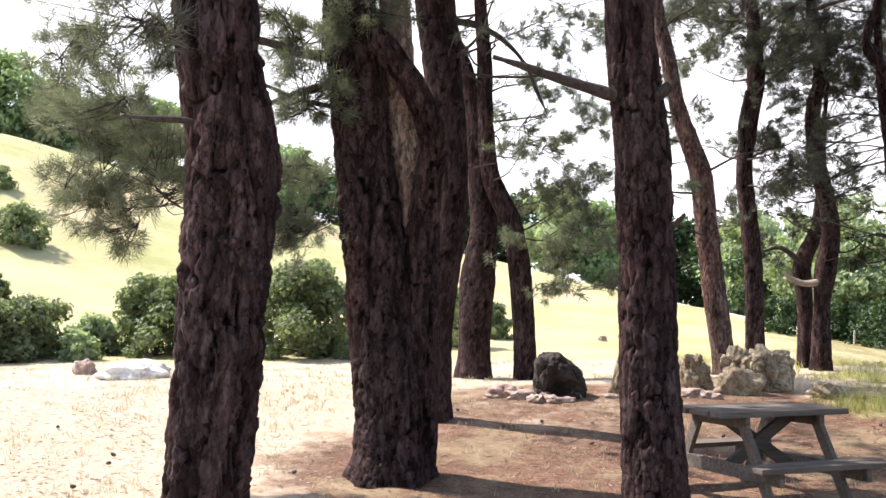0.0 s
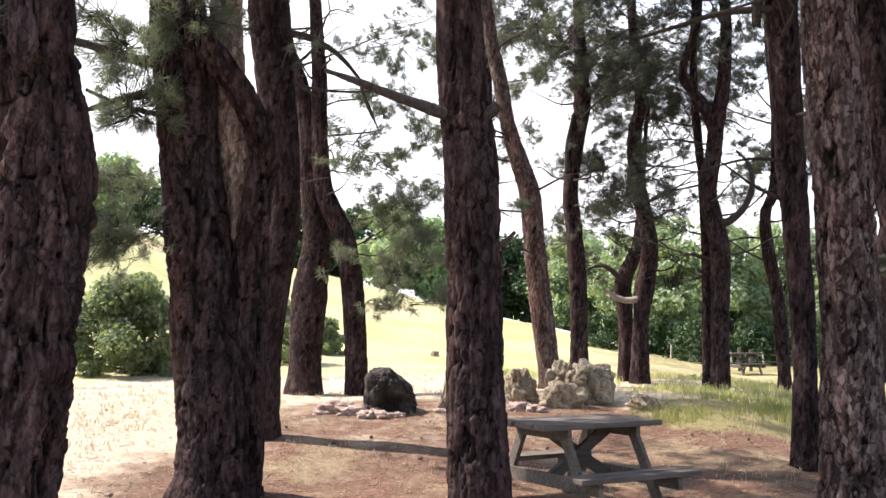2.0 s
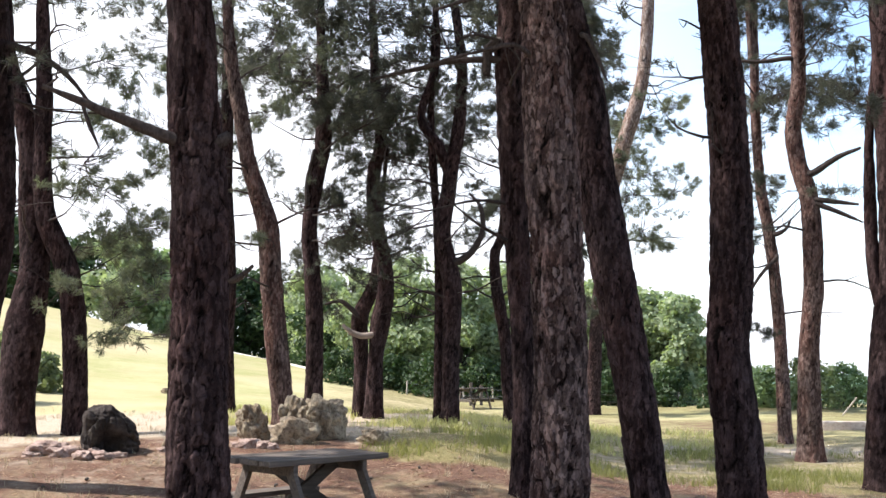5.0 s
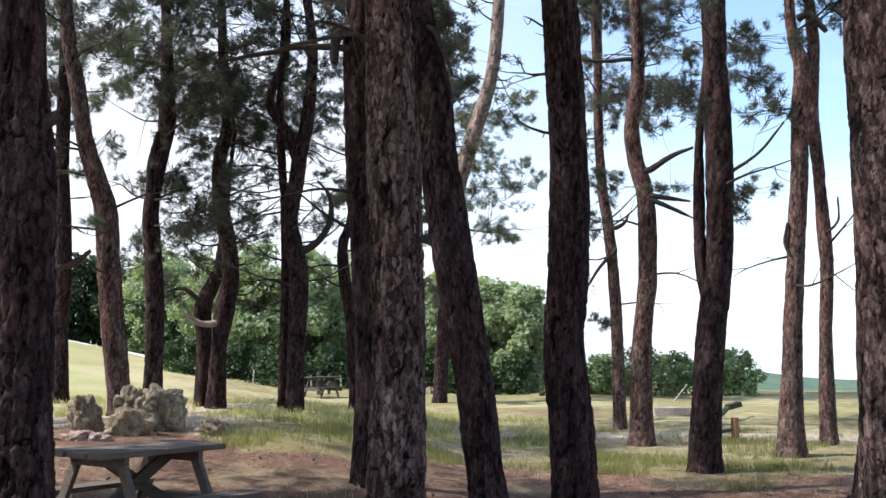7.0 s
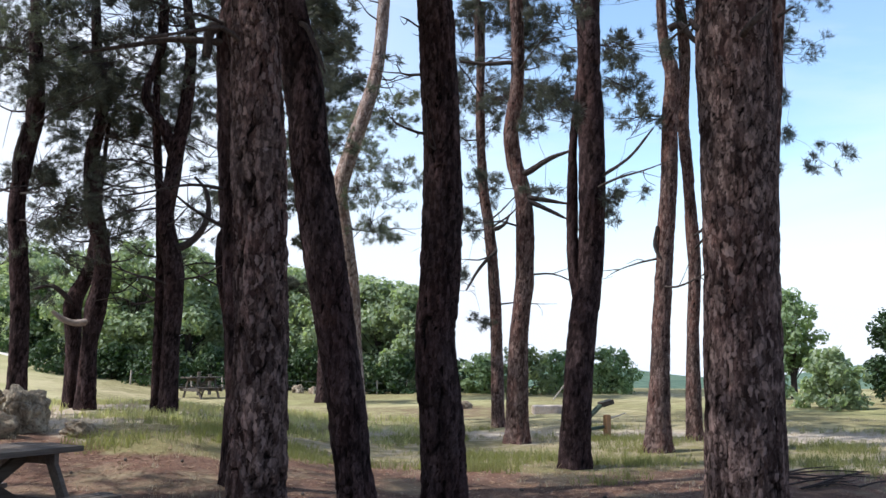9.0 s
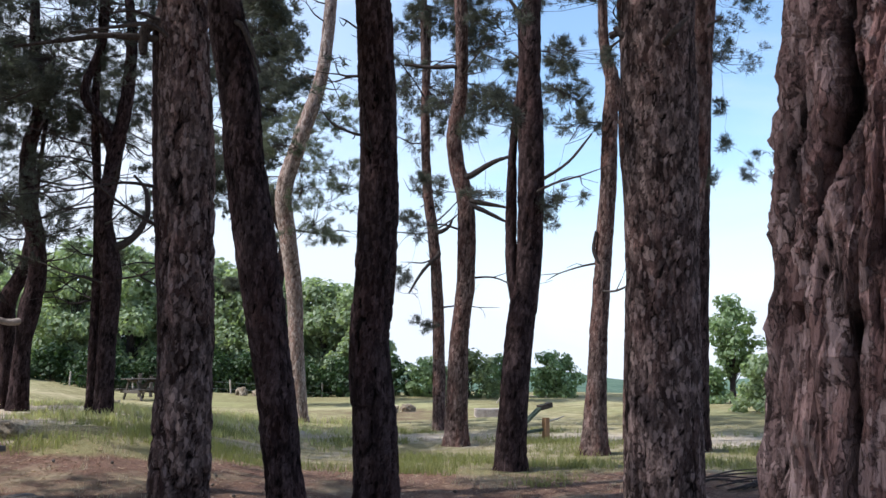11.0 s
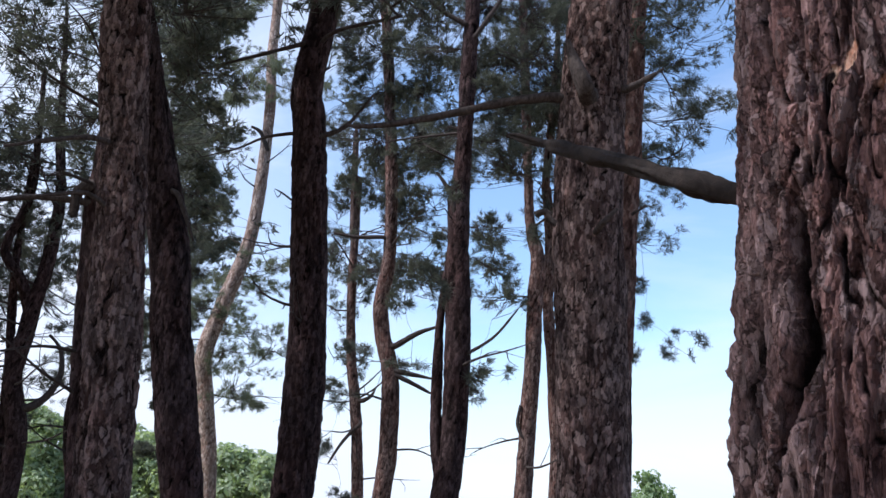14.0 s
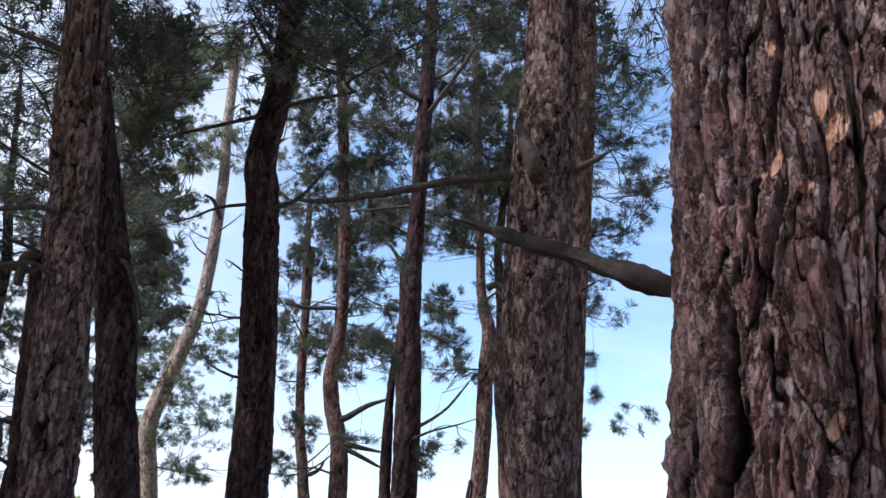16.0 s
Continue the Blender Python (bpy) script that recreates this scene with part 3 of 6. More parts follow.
def blades(name, count, spot, length, width, material, label, flat=False, group_of=1):
    """Grass blades or fallen needles as one mesh. spot(): a place, or None where none grows."""
    roots = []
    while len(roots) < count:
        p = spot()
        if p is None:
            continue
        for _ in range(group_of):
            q = (p[0] + rng.normal(0, 0.035 * (group_of > 1)), p[1] + rng.normal(0, 0.035 * (group_of > 1)))
            roots.append((q[0], q[1], ground_z(*q) - 0.01 + 0.025 * (noise.noise((q[0] * 1.7, q[1] * 1.7, 1.0)) if 2 < math.hypot(*q) < 30 else 0)))
    root = np.array(roots[:count])
    n = len(root)
    a = rng.uniform(0, 2 * np.pi, n)
    size = rng.uniform(length[0], length[1], n)
    side = np.stack([np.cos(a), np.sin(a), np.zeros(n)], -1)
    b = rng.uniform(0, 2 * np.pi, n)
    lean = rng.uniform(0.05, 0.55, n) if not flat else rng.uniform(6, 14, n)
    up = np.stack([np.cos(b) * lean, np.sin(b) * lean, np.ones(n)], -1)
    up /= np.linalg.norm(up, axis=1)[:, None]
    tip_bend = np.stack([np.cos(b), np.sin(b), -0.5 * np.ones(n)], -1) * (0.35 * lean * size)[:, None] if not flat else 0
    w = side * (np.array(width) * rng.uniform(0.7, 1.3, n))[:, None] / 2
    lift = np.array([0, 0, 0.012 if flat else 0.0])
    mid = root + up * (size * 0.55)[:, None] + lift
    tip = root + up * size[:, None] + tip_bend + lift
    verts = np.stack([root + lift - w, root + lift + w, mid - w * 0.7, mid + w * 0.7, tip], 1).reshape(-1, 3)
    k = np.arange(n)[:, None] * 5
    faces = np.concatenate([k + [0, 1, 3], k + [0, 3, 2], k + [2, 3, 4]], 0)
    return tagged(sheet(name, verts, faces, material), label, "grass" if not flat else "litter", kind="stuff")


def polar(r0, r1, a0, a1, want):
    def spot():
        r, az = math.sqrt(rng.uniform(r0 * r0, r1 * r1)), rng.uniform(a0, a1)
        x, y = r * math.sin(radians(az)), r * math.cos(radians(az))
        return (x, y) if rng.random() < want(x, y, cover(x, y)) else None
    return spot


blades("green_grass", 24000, polar(11.5, 22, 15, 70, lambda x, y, c: max(0, c[1] - 0.25) * (0.2 + 1.6 * noise.noise((x * 0.6, y * 0.6, 0)))), (0.05, 0.19), 0.009, grass_green, "tall fresh green grass between the pines", group_of=6)
blades("dry_grass", 34000, polar(7.5, 26, -32, 68, lambda x, y, c: (0.15 + c[0] * 0.6) * (1 - 0.8 * c[2]) * (0.35 + 1.3 * noise.noise((x * 0.8, y * 0.8, 9)))), (0.03, 0.11), 0.007, grass_dry, "dry straw-coloured grass in thin tufts", group_of=8)
blades("meadow_grass", 11000, polar(17, 25, 12, 40, lambda x, y, c: 0.4 + noise.noise((x * 0.5, y * 0.5, 9))), (0.06, 0.2), 0.014, grass_seed, "pale seeding grass in the sunny clearing", group_of=6)
blades("pine_litter", 34000, polar(4.5, 14, -32, 68, lambda x, y, c: 0.2 + c[2]), (0.07, 0.17), 0.006, litter_needle, "fallen brown pine needles scattered on the ground", flat=True)

blades("leaf_litter", 15000, polar(4.5, 15, -32, 60, lambda x, y, c: 0.5 + 0.5 * noise.noise((x * 0.7, y * 0.7, 4))), (0.03, 0.07), 0.034, litter_leaf, "small curled brown leaves and bark flakes on the ground", flat=True)


# ---- pines ----
PINES = {}
# distance 5.3
PINES['A'] = dict(
    trunk=[(-1.28, 5.14, -0.05, 0.245), (-1.24, 5.15, 0.62, 0.219), (-1.2, 5.16, 1.03, 0.213), (-1.15, 5.17, 1.8, 0.223), (-1.12, 5.18, 2.37, 0.228), (-1.18, 5.17, 2.85, 0.196), (-1.22, 5.16, 3.25, 0.191), (-1.41, 5.11, 6.38, 0.11), (-1.6, 5.07, 9.5, 0.03)],
    stems=[],
    dead=[[(-1.35, 5.02, 3.0, 0.038), (-1.42, 5.0, 3.01, 0.018)], [(-1.34, 5.02, 2.57, 0.018), (-1.49, 4.98, 2.57, 0.013), (-1.63, 4.94, 2.58, 0.007)]],
    boughs=[(-1.53, 4.72, 2.94, 0.19)])
# distance 9.5
PINES['B'] = dict(
    trunk=[(-0.5, 9.45, -0.0, 0.401), (-0.49, 9.45, 0.29, 0.343), (-0.51, 9.45, 0.82, 0.328), (-0.63, 9.44, 1.9, 0.304), (-0.74, 9.43, 2.99, 0.273), (-0.84, 9.42, 3.93, 0.275), (-0.92, 9.42, 4.66, 0.254), (-1.13, 9.42, 7.83, 0.146), (-1.34, 9.42, 11.0, 0.038)],
    stems=[[(-0.26, 9.46, 0.07, 0.161), (-0.21, 9.46, 0.82, 0.156), (-0.21, 9.46, 1.9, 0.158), (-0.16, 9.38, 2.72, 0.137), (-0.1, 9.25, 3.25, 0.132), (-0.27, 9.14, 3.68, 0.118), (-0.5, 9.08, 4.03, 0.108), (-0.7, 9.1, 4.32, 0.1), (-0.88, 9.18, 4.66, 0.092), (-1.08, 9.4, 5.33, 0.078), (-1.19, 9.38, 6.12, 0.045)], [(-0.3, 9.5, 1.6, 0.09), (-0.34, 9.55, 2.6, 0.14), (-0.4, 9.58, 3.43, 0.17), (-0.45, 9.6, 4.1, 0.16), (-0.48, 9.6, 4.67, 0.14), (-0.5, 9.6, 5.46, 0.11), (-0.58, 9.58, 6.38, 0.07)]],
    dead=[[(-1.0, 9.31, 4.06, 0.068), (-1.32, 9.27, 4.08, 0.05), (-1.74, 9.2, 4.19, 0.036), (-2.2, 9.15, 4.24, 0.02)], [(-1.03, 9.3, 3.79, 0.049), (-1.37, 9.26, 3.7, 0.038), (-1.68, 9.21, 3.57, 0.021)], [(-1.0, 9.31, 3.57, 0.027), (-1.32, 9.27, 3.62, 0.022), (-1.69, 9.21, 3.76, 0.016)]],
    boughs=[(-3.49, 9.4, 4.31, 0.38), (-2.9, 9.27, 4.39, 0.43), (-2.86, 8.42, 3.48, 0.39), (-3.33, 9.03, 3.3, 0.37), (-2.74, 9.02, 3.13, 0.42), (-3.27, 9.37, 2.76, 0.38), (-2.48, 8.58, 2.61, 0.35), (-3.32, 8.77, 2.73, 0.23), (-2.82, 8.98, 2.4, 0.23), (-2.72, 9.62, 4.04, 0.28), (-3.61, 9.16, 3.97, 0.24), (-1.45, 9.39, 4.31, 0.33), (-1.42, 8.87, 3.79, 0.28), (-1.37, 9.67, 3.08, 0.31), (-1.37, 9.0, 2.61, 0.29), (-1.18, 9.16, 2.41, 0.24), (-1.5, 8.86, 2.33, 0.2), (-1.28, 9.04, 3.46, 0.26), (-1.65, 9.27, 4.5, 0.27), (-0.98, 9.09, 4.44, 0.32), (-0.66, 9.1, 4.39, 0.24)])
# distance 11.8
PINES['B2'] = dict(
    trunk=[(-0.08, 11.78, 0.31, 0.174), (-0.05, 11.78, 1.31, 0.162), (0.01, 11.78, 2.12, 0.183), (0.11, 11.78, 3.0, 0.191), (0.05, 11.78, 4.04, 0.212), (-0.06, 11.78, 5.08, 0.241), (-0.1, 11.78, 5.44, 0.242), (-0.3, 11.78, 8.47, 0.139), (-0.5, 11.78, 11.5, 0.036)],
    stems=[],
    dead=[[(0.11, 11.68, 5.14, 0.048), (0.45, 11.67, 5.07, 0.041), (0.79, 11.65, 4.84, 0.027), (1.02, 11.64, 4.56, 0.017)]],
    boughs=[(0.5, 11.23, 4.79, 0.33), (-0.61, 12.39, 5.86, 0.44)])
# distance 16.6
PINES['E'] = dict(
    trunk=[(0.51, 16.61, 0.5, 0.294), (0.53, 16.61, 1.21, 0.266), (0.58, 16.61, 2.16, 0.305), (0.69, 16.61, 3.12, 0.22), (0.6, 16.61, 4.08, 0.192), (0.54, 16.61, 5.06, 0.174), (0.37, 16.62, 5.75, 0.165), (0.17, 16.62, 6.34, 0.146), (0.06, 16.62, 7.03, 0.136), (-0.12, 16.62, 9.52, 0.078), (-0.3, 16.62, 12.0, 0.03)],
    stems=[],
    dead=[],
    boughs=[(0.74, 16.79, 5.39, 0.34), (-0.04, 16.68, 7.45, 0.59)])
# distance 16.4
PINES['G'] = dict(
    trunk=[(1.38, 16.38, 0.5, 0.178), (1.3, 16.39, 2.15, 0.179), (1.15, 16.4, 3.1, 0.175), (0.95, 16.41, 3.58, 0.166), (0.78, 16.42, 4.05, 0.147), (0.71, 16.42, 5.02, 0.134), (0.7, 16.43, 5.99, 0.12), (0.63, 16.43, 6.97, 0.096), (0.52, 16.43, 9.48, 0.055), (0.41, 16.43, 12.0, 0.03)],
    stems=[],
    dead=[],
    boughs=[(1.25, 15.82, 4.61, 0.46), (1.86, 16.4, 4.24, 0.57), (2.51, 16.86, 4.91, 0.49), (2.08, 16.62, 3.7, 0.53), (2.48, 15.56, 3.02, 0.49), (2.07, 15.25, 2.46, 0.53), (2.58, 16.29, 2.1, 0.42), (1.76, 15.65, 2.08, 0.31), (1.51, 16.58, 5.54, 0.44), (2.01, 15.25, 5.4, 0.44), (2.64, 16.95, 6.53, 0.5), (1.47, 16.09, 6.28, 0.42), (2.34, 15.84, 3.6, 0.46), (1.7, 16.73, 3.61, 0.39), (-2.61, 17.19, 2.77, 0.3), (1.05, 15.74, 2.76, 0.27)])
# distance 7.3
PINES['C'] = dict(
    trunk=[(1.52, 7.14, -0.08, 0.253), (1.52, 7.14, 0.27, 0.226), (1.49, 7.15, 1.4, 0.2), (1.48, 7.15, 2.23, 0.196), (1.46, 7.15, 2.85, 0.195), (1.41, 7.16, 3.36, 0.184), (1.37, 7.17, 3.92, 0.168), (1.23, 7.21, 7.21, 0.097), (1.09, 7.24, 10.5, 0.03)],
    stems=[],
    dead=[[(1.24, 7.09, 3.18, 0.05), (0.9, 7.14, 3.3, 0.037), (0.61, 7.17, 3.41, 0.029), (0.37, 7.19, 3.49, 0.017)], [(0.63, 7.17, 3.4, 0.015), (0.69, 7.17, 3.23, 0.013), (0.77, 7.16, 3.05, 0.006)], [(1.56, 7.03, 3.17, 0.053), (1.64, 7.01, 3.23, 0.037)]],
    boughs=[(1.52, 7.05, 4.51, 0.33)])
# distance 23.0
PINES['C2'] = dict(
    trunk=[(5.05, 22.49, 0.54, 0.178), (4.99, 22.5, 2.21, 0.167), (5.0, 22.5, 3.76, 0.168), (4.89, 22.52, 6.12, 0.144), (4.88, 22.53, 8.14, 0.132), (4.86, 22.53, 10.2, 0.107), (4.86, 22.53, 11.0, 0.03)],
    stems=[],
    dead=[[(4.93, 22.42, 3.53, 0.103), (5.24, 22.35, 3.66, 0.078), (5.52, 22.28, 3.93, 0.039)]],
    boughs=[(5.46, 23.64, 9.87, 0.71), (4.86, 21.41, 7.89, 0.51), (5.45, 22.75, 7.08, 0.47)])
# distance 17.2
PINES['H'] = dict(
    trunk=[(4.73, 16.56, 0.56, 0.189), (4.67, 16.58, 1.21, 0.18), (4.56, 16.6, 2.16, 0.191), (4.47, 16.63, 3.12, 0.182), (4.4, 16.65, 3.99, 0.183), (4.24, 16.69, 4.54, 0.16), (4.05, 16.74, 5.18, 0.136), (3.91, 16.77, 5.99, 0.127), (3.71, 16.82, 7.1, 0.108), (3.53, 16.89, 9.55, 0.062), (3.36, 16.95, 12.0, 0.03)],
    stems=[],
    dead=[],
    boughs=[(4.54, 17.45, 6.17, 0.41), (4.3, 15.44, 6.37, 0.45), (4.01, 16.08, 3.72, 0.28), (4.35, 15.74, 7.18, 0.48), (4.2, 17.27, 4.81, 0.3), (2.89, 16.54, 7.43, 0.48)])
# distance 18.5
PINES['H2'] = dict(
    trunk=[(5.57, 17.64, 0.53, 0.171), (5.58, 17.64, 2.2, 0.157), (5.51, 17.66, 3.42, 0.148), (5.46, 17.68, 4.25, 0.143), (5.6, 17.63, 5.28, 0.138), (5.68, 17.61, 5.79, 0.154), (5.67, 17.61, 6.73, 0.113), (5.64, 17.62, 7.37, 0.103), (5.58, 17.64, 9.44, 0.059), (5.52, 17.66, 11.5, 0.03)],
    stems=[],
    dead=[[(5.39, 17.59, 4.63, 0.051), (5.38, 17.6, 5.06, 0.041), (5.5, 17.56, 5.67, 0.031)]],
    boughs=[(5.8, 18.5, 7.69, 0.74), (5.12, 16.95, 6.4, 0.46), (5.76, 17.3, 7.88, 0.59), (5.74, 16.84, 6.23, 0.52), (5.94, 18.45, 4.69, 0.39), (5.89, 17.6, 5.0, 0.43), (5.53, 18.44, 8.57, 0.57)])
# distance 19.7
PINES['I'] = dict(
    trunk=[(7.04, 18.38, 0.54, 0.189), (7.06, 18.37, 1.7, 0.147), (7.14, 18.34, 2.44, 0.2), (7.24, 18.3, 3.17, 0.158), (7.18, 18.32, 3.81, 0.159), (7.05, 18.37, 4.46, 0.165), (7.0, 18.39, 5.44, 0.134), (7.14, 18.34, 6.18, 0.118), (7.05, 18.37, 7.18, 0.108), (7.02, 18.39, 7.62, 0.097), (6.93, 18.45, 9.81, 0.056), (6.84, 18.51, 12.0, 0.03)],
    stems=[],
    dead=[[(6.96, 18.3, 2.22, 0.07), (6.78, 18.37, 2.2, 0.062), (6.58, 18.44, 2.27, 0.055), (6.4, 18.5, 2.42, 0.03)]],
    boughs=[(7.2, 18.35, 7.83, 0.58), (6.69, 17.98, 8.47, 0.63), (6.36, 18.0, 5.78, 0.56), (7.23, 19.79, 7.36, 0.49), (7.14, 17.57, 6.79, 0.5), (6.86, 17.12, 4.99, 0.32), (6.57, 19.63, 4.19, 0.42), (6.2, 17.77, 3.41, 0.32)])
# distance 20.4
PINES['I1'] = dict(
    trunk=[(7.02, 19.13, 0.55, 0.153), (7.03, 19.13, 1.82, 0.143), (7.0, 19.14, 2.58, 0.165), (7.21, 19.06, 3.13, 0.132), (7.29, 19.03, 3.46, 0.099), (7.39, 18.96, 4.83, 0.057), (7.49, 18.88, 6.2, 0.03)],
    stems=[],
    dead=[[(6.97, 19.04, 2.58, 0.066), (6.63, 19.16, 2.92, 0.044), (6.29, 19.28, 2.87, 0.022)]],
    boughs=[(6.44, 20.36, 3.17, 0.49), (5.47, 18.71, 3.24, 0.44), (6.5, 19.0, 2.84, 0.4), (5.75, 18.73, 3.7, 0.39)])
# distance 18.7
PINES['J'] = dict(
    trunk=[(8.04, 16.99, 0.49, 0.169), (8.06, 16.98, 2.02, 0.16), (8.08, 16.97, 3.09, 0.193), (7.99, 17.01, 3.63, 0.173), (7.91, 17.05, 4.17, 0.157), (8.02, 17.0, 4.88, 0.147), (8.07, 16.98, 5.38, 0.142), (8.21, 16.91, 6.27, 0.115), (8.27, 16.88, 7.51, 0.099), (8.15, 16.94, 8.66, 0.089), (8.06, 16.98, 10.08, 0.051), (7.97, 17.03, 11.5, 0.03)],
    stems=[[(8.05, 16.99, 5.32, 0.12), (7.83, 17.08, 5.89, 0.093), (7.54, 17.21, 6.45, 0.077), (7.82, 17.09, 7.52, 0.066), (7.8, 17.1, 8.67, 0.056), (7.75, 17.12, 10.07, 0.034)]],
    dead=[[(8.16, 16.82, 3.59, 0.075), (8.42, 16.7, 3.82, 0.064), (8.57, 16.62, 4.2, 0.054), (8.53, 16.64, 4.64, 0.038), (8.34, 16.74, 4.91, 0.022)]],
    boughs=[(7.89, 18.17, 8.47, 0.53), (8.11, 17.0, 7.21, 0.39), (8.48, 17.28, 6.17, 0.34), (8.27, 17.36, 4.24, 0.36), (8.47, 16.96, 8.17, 0.45), (7.3, 17.37, 6.07, 0.33), (7.8, 15.59, 6.3, 0.4), (7.75, 17.75, 7.44, 0.44)])
# distance 19.0
PINES['J1'] = dict(
    trunk=[(7.94, 17.32, 0.51, 0.097), (7.96, 17.31, 2.02, 0.092), (7.96, 17.31, 3.55, 0.082), (7.89, 17.34, 4.99, 0.072), (7.82, 17.38, 6.46, 0.067), (7.88, 17.35, 8.07, 0.056), (7.91, 17.33, 9.5, 0.03)],
    stems=[],
    dead=[],
    boughs=[(7.97, 17.84, 7.18, 0.4), (7.01, 16.43, 7.35, 0.37)])
# distance 20.5
PINES['J3'] = dict(
    trunk=[(9.91, 18.08, 0.37, 0.127), (9.84, 18.12, 2.06, 0.128), (9.69, 18.2, 3.23, 0.123), (9.66, 18.22, 3.93, 0.106), (9.81, 18.14, 4.41, 0.1), (9.87, 18.1, 5.6, 0.089), (9.8, 18.14, 7.43, 0.078), (9.77, 18.16, 8.72, 0.045), (9.74, 18.17, 10.0, 0.03)],
    stems=[],
    dead=[],
    boughs=[(9.87, 19.23, 8.83, 0.51), (9.39, 18.32, 6.98, 0.48), (9.25, 18.06, 5.45, 0.35)])
# distance 11.1
PINES['L1'] = dict(
    trunk=[(5.53, 9.7, 0.1, 0.135), (5.55, 9.68, 1.19, 0.118), (5.52, 9.7, 2.44, 0.139), (5.47, 9.73, 3.72, 0.153), (5.44, 9.74, 5.04, 0.156), (5.47, 9.73, 5.71, 0.144), (5.54, 9.71, 8.36, 0.083), (5.61, 9.68, 11.0, 0.03)],
    stems=[],
    dead=[[(5.33, 9.69, 5.07, 0.045), (4.84, 9.94, 5.07, 0.032), (4.43, 10.13, 4.97, 0.026), (3.95, 10.32, 4.84, 0.016)], [(5.31, 9.71, 5.28, 0.071), (5.18, 9.77, 5.19, 0.065), (5.16, 9.78, 4.89, 0.045)]],
    boughs=[(5.39, 10.38, 6.33, 0.42)])
# distance 7.0
PINES['L'] = dict(
    trunk=[(3.76, 6.0, -0.02, 0.228), (3.77, 6.0, 0.62, 0.204), (3.78, 6.0, 1.32, 0.187), (3.77, 6.0, 2.1, 0.188), (3.75, 6.01, 2.9, 0.184), (3.72, 6.03, 3.73, 0.175), (3.7, 6.04, 4.16, 0.164), (3.54, 5.97, 5.49, 0.171), (3.32, 5.88, 8.5, 0.098), (3.11, 5.78, 11.5, 0.03)],
    stems=[],
    dead=[[(3.39, 5.93, 4.23, 0.02), (3.16, 6.04, 4.17, 0.018), (2.88, 6.16, 4.07, 0.011)], [(3.4, 5.93, 3.82, 0.018), (3.18, 6.03, 3.77, 0.015), (2.93, 6.14, 3.7, 0.009)], [(3.25, 6.0, 5.52, 0.021), (3.04, 6.09, 5.55, 0.016), (2.82, 6.18, 5.62, 0.01)]],
    boughs=[(3.14, 6.48, 5.57, 0.3), (3.65, 6.44, 6.64, 0.38)])
# distance 9.3
PINES['K'] = dict(
    trunk=[(5.66, 7.5, -0.04, 0.202), (5.65, 7.51, 0.24, 0.18), (5.62, 7.53, 0.51, 0.176), (5.55, 7.58, 1.25, 0.175), (5.42, 7.67, 2.28, 0.189), (5.28, 7.76, 3.34, 0.19), (5.21, 7.81, 4.16, 0.182), (4.77, 7.92, 6.18, 0.154), (4.66, 7.98, 6.86, 0.137), (4.51, 8.09, 8.93, 0.079), (4.36, 8.2, 11.0, 0.03)],
    stems=[],
    dead=[[(5.11, 7.61, 4.66, 0.027), (5.2, 7.56, 4.44, 0.021), (5.27, 7.51, 4.2, 0.011)]],
    boughs=[(3.84, 7.95, 5.82, 0.31), (3.72, 7.92, 5.37, 0.25), (5.12, 7.97, 7.27, 0.36), (4.75, 8.2, 7.67, 0.42)])
# distance 36.1
PINES['K2'] = dict(
    trunk=[(19.86, 30.23, -0.12, 0.259), (19.96, 30.16, 2.43, 0.241), (20.12, 30.05, 4.44, 0.242), (20.33, 29.92, 6.06, 0.203), (19.44, 30.46, 8.37, 0.188), (19.42, 30.47, 11.58, 0.158)],
    stems=[],
    dead=[],
    boughs=[(19.35, 32.48, 23.33, 1.77), (19.15, 30.5, 22.96, 1.36), (19.82, 29.45, 22.34, 1.01), (18.39, 29.1, 18.66, 1.16), (17.84, 28.97, 14.16, 1.0), (20.51, 31.35, 16.76, 1.01), (20.79, 31.21, 14.42, 1.11), (20.26, 32.05, 12.61, 1.09), (19.15, 29.48, 21.29, 0.99), (17.34, 29.37, 18.8, 1.04), (19.26, 31.12, 18.45, 1.0), (19.53, 31.68, 17.02, 1.11), (18.82, 29.08, 14.48, 0.92), (20.11, 31.65, 13.87, 0.99), (19.2, 29.18, 11.59, 0.81), (18.83, 28.07, 19.65, 0.74), (19.12, 29.19, 17.09, 0.74), (18.1, 28.33, 8.88, 0.68), (19.54, 31.35, 4.24, 0.53), (20.42, 31.4, 7.31, 0.65), (18.54, 29.55, 5.7, 0.5), (18.68, 28.46, 3.64, 0.39)])
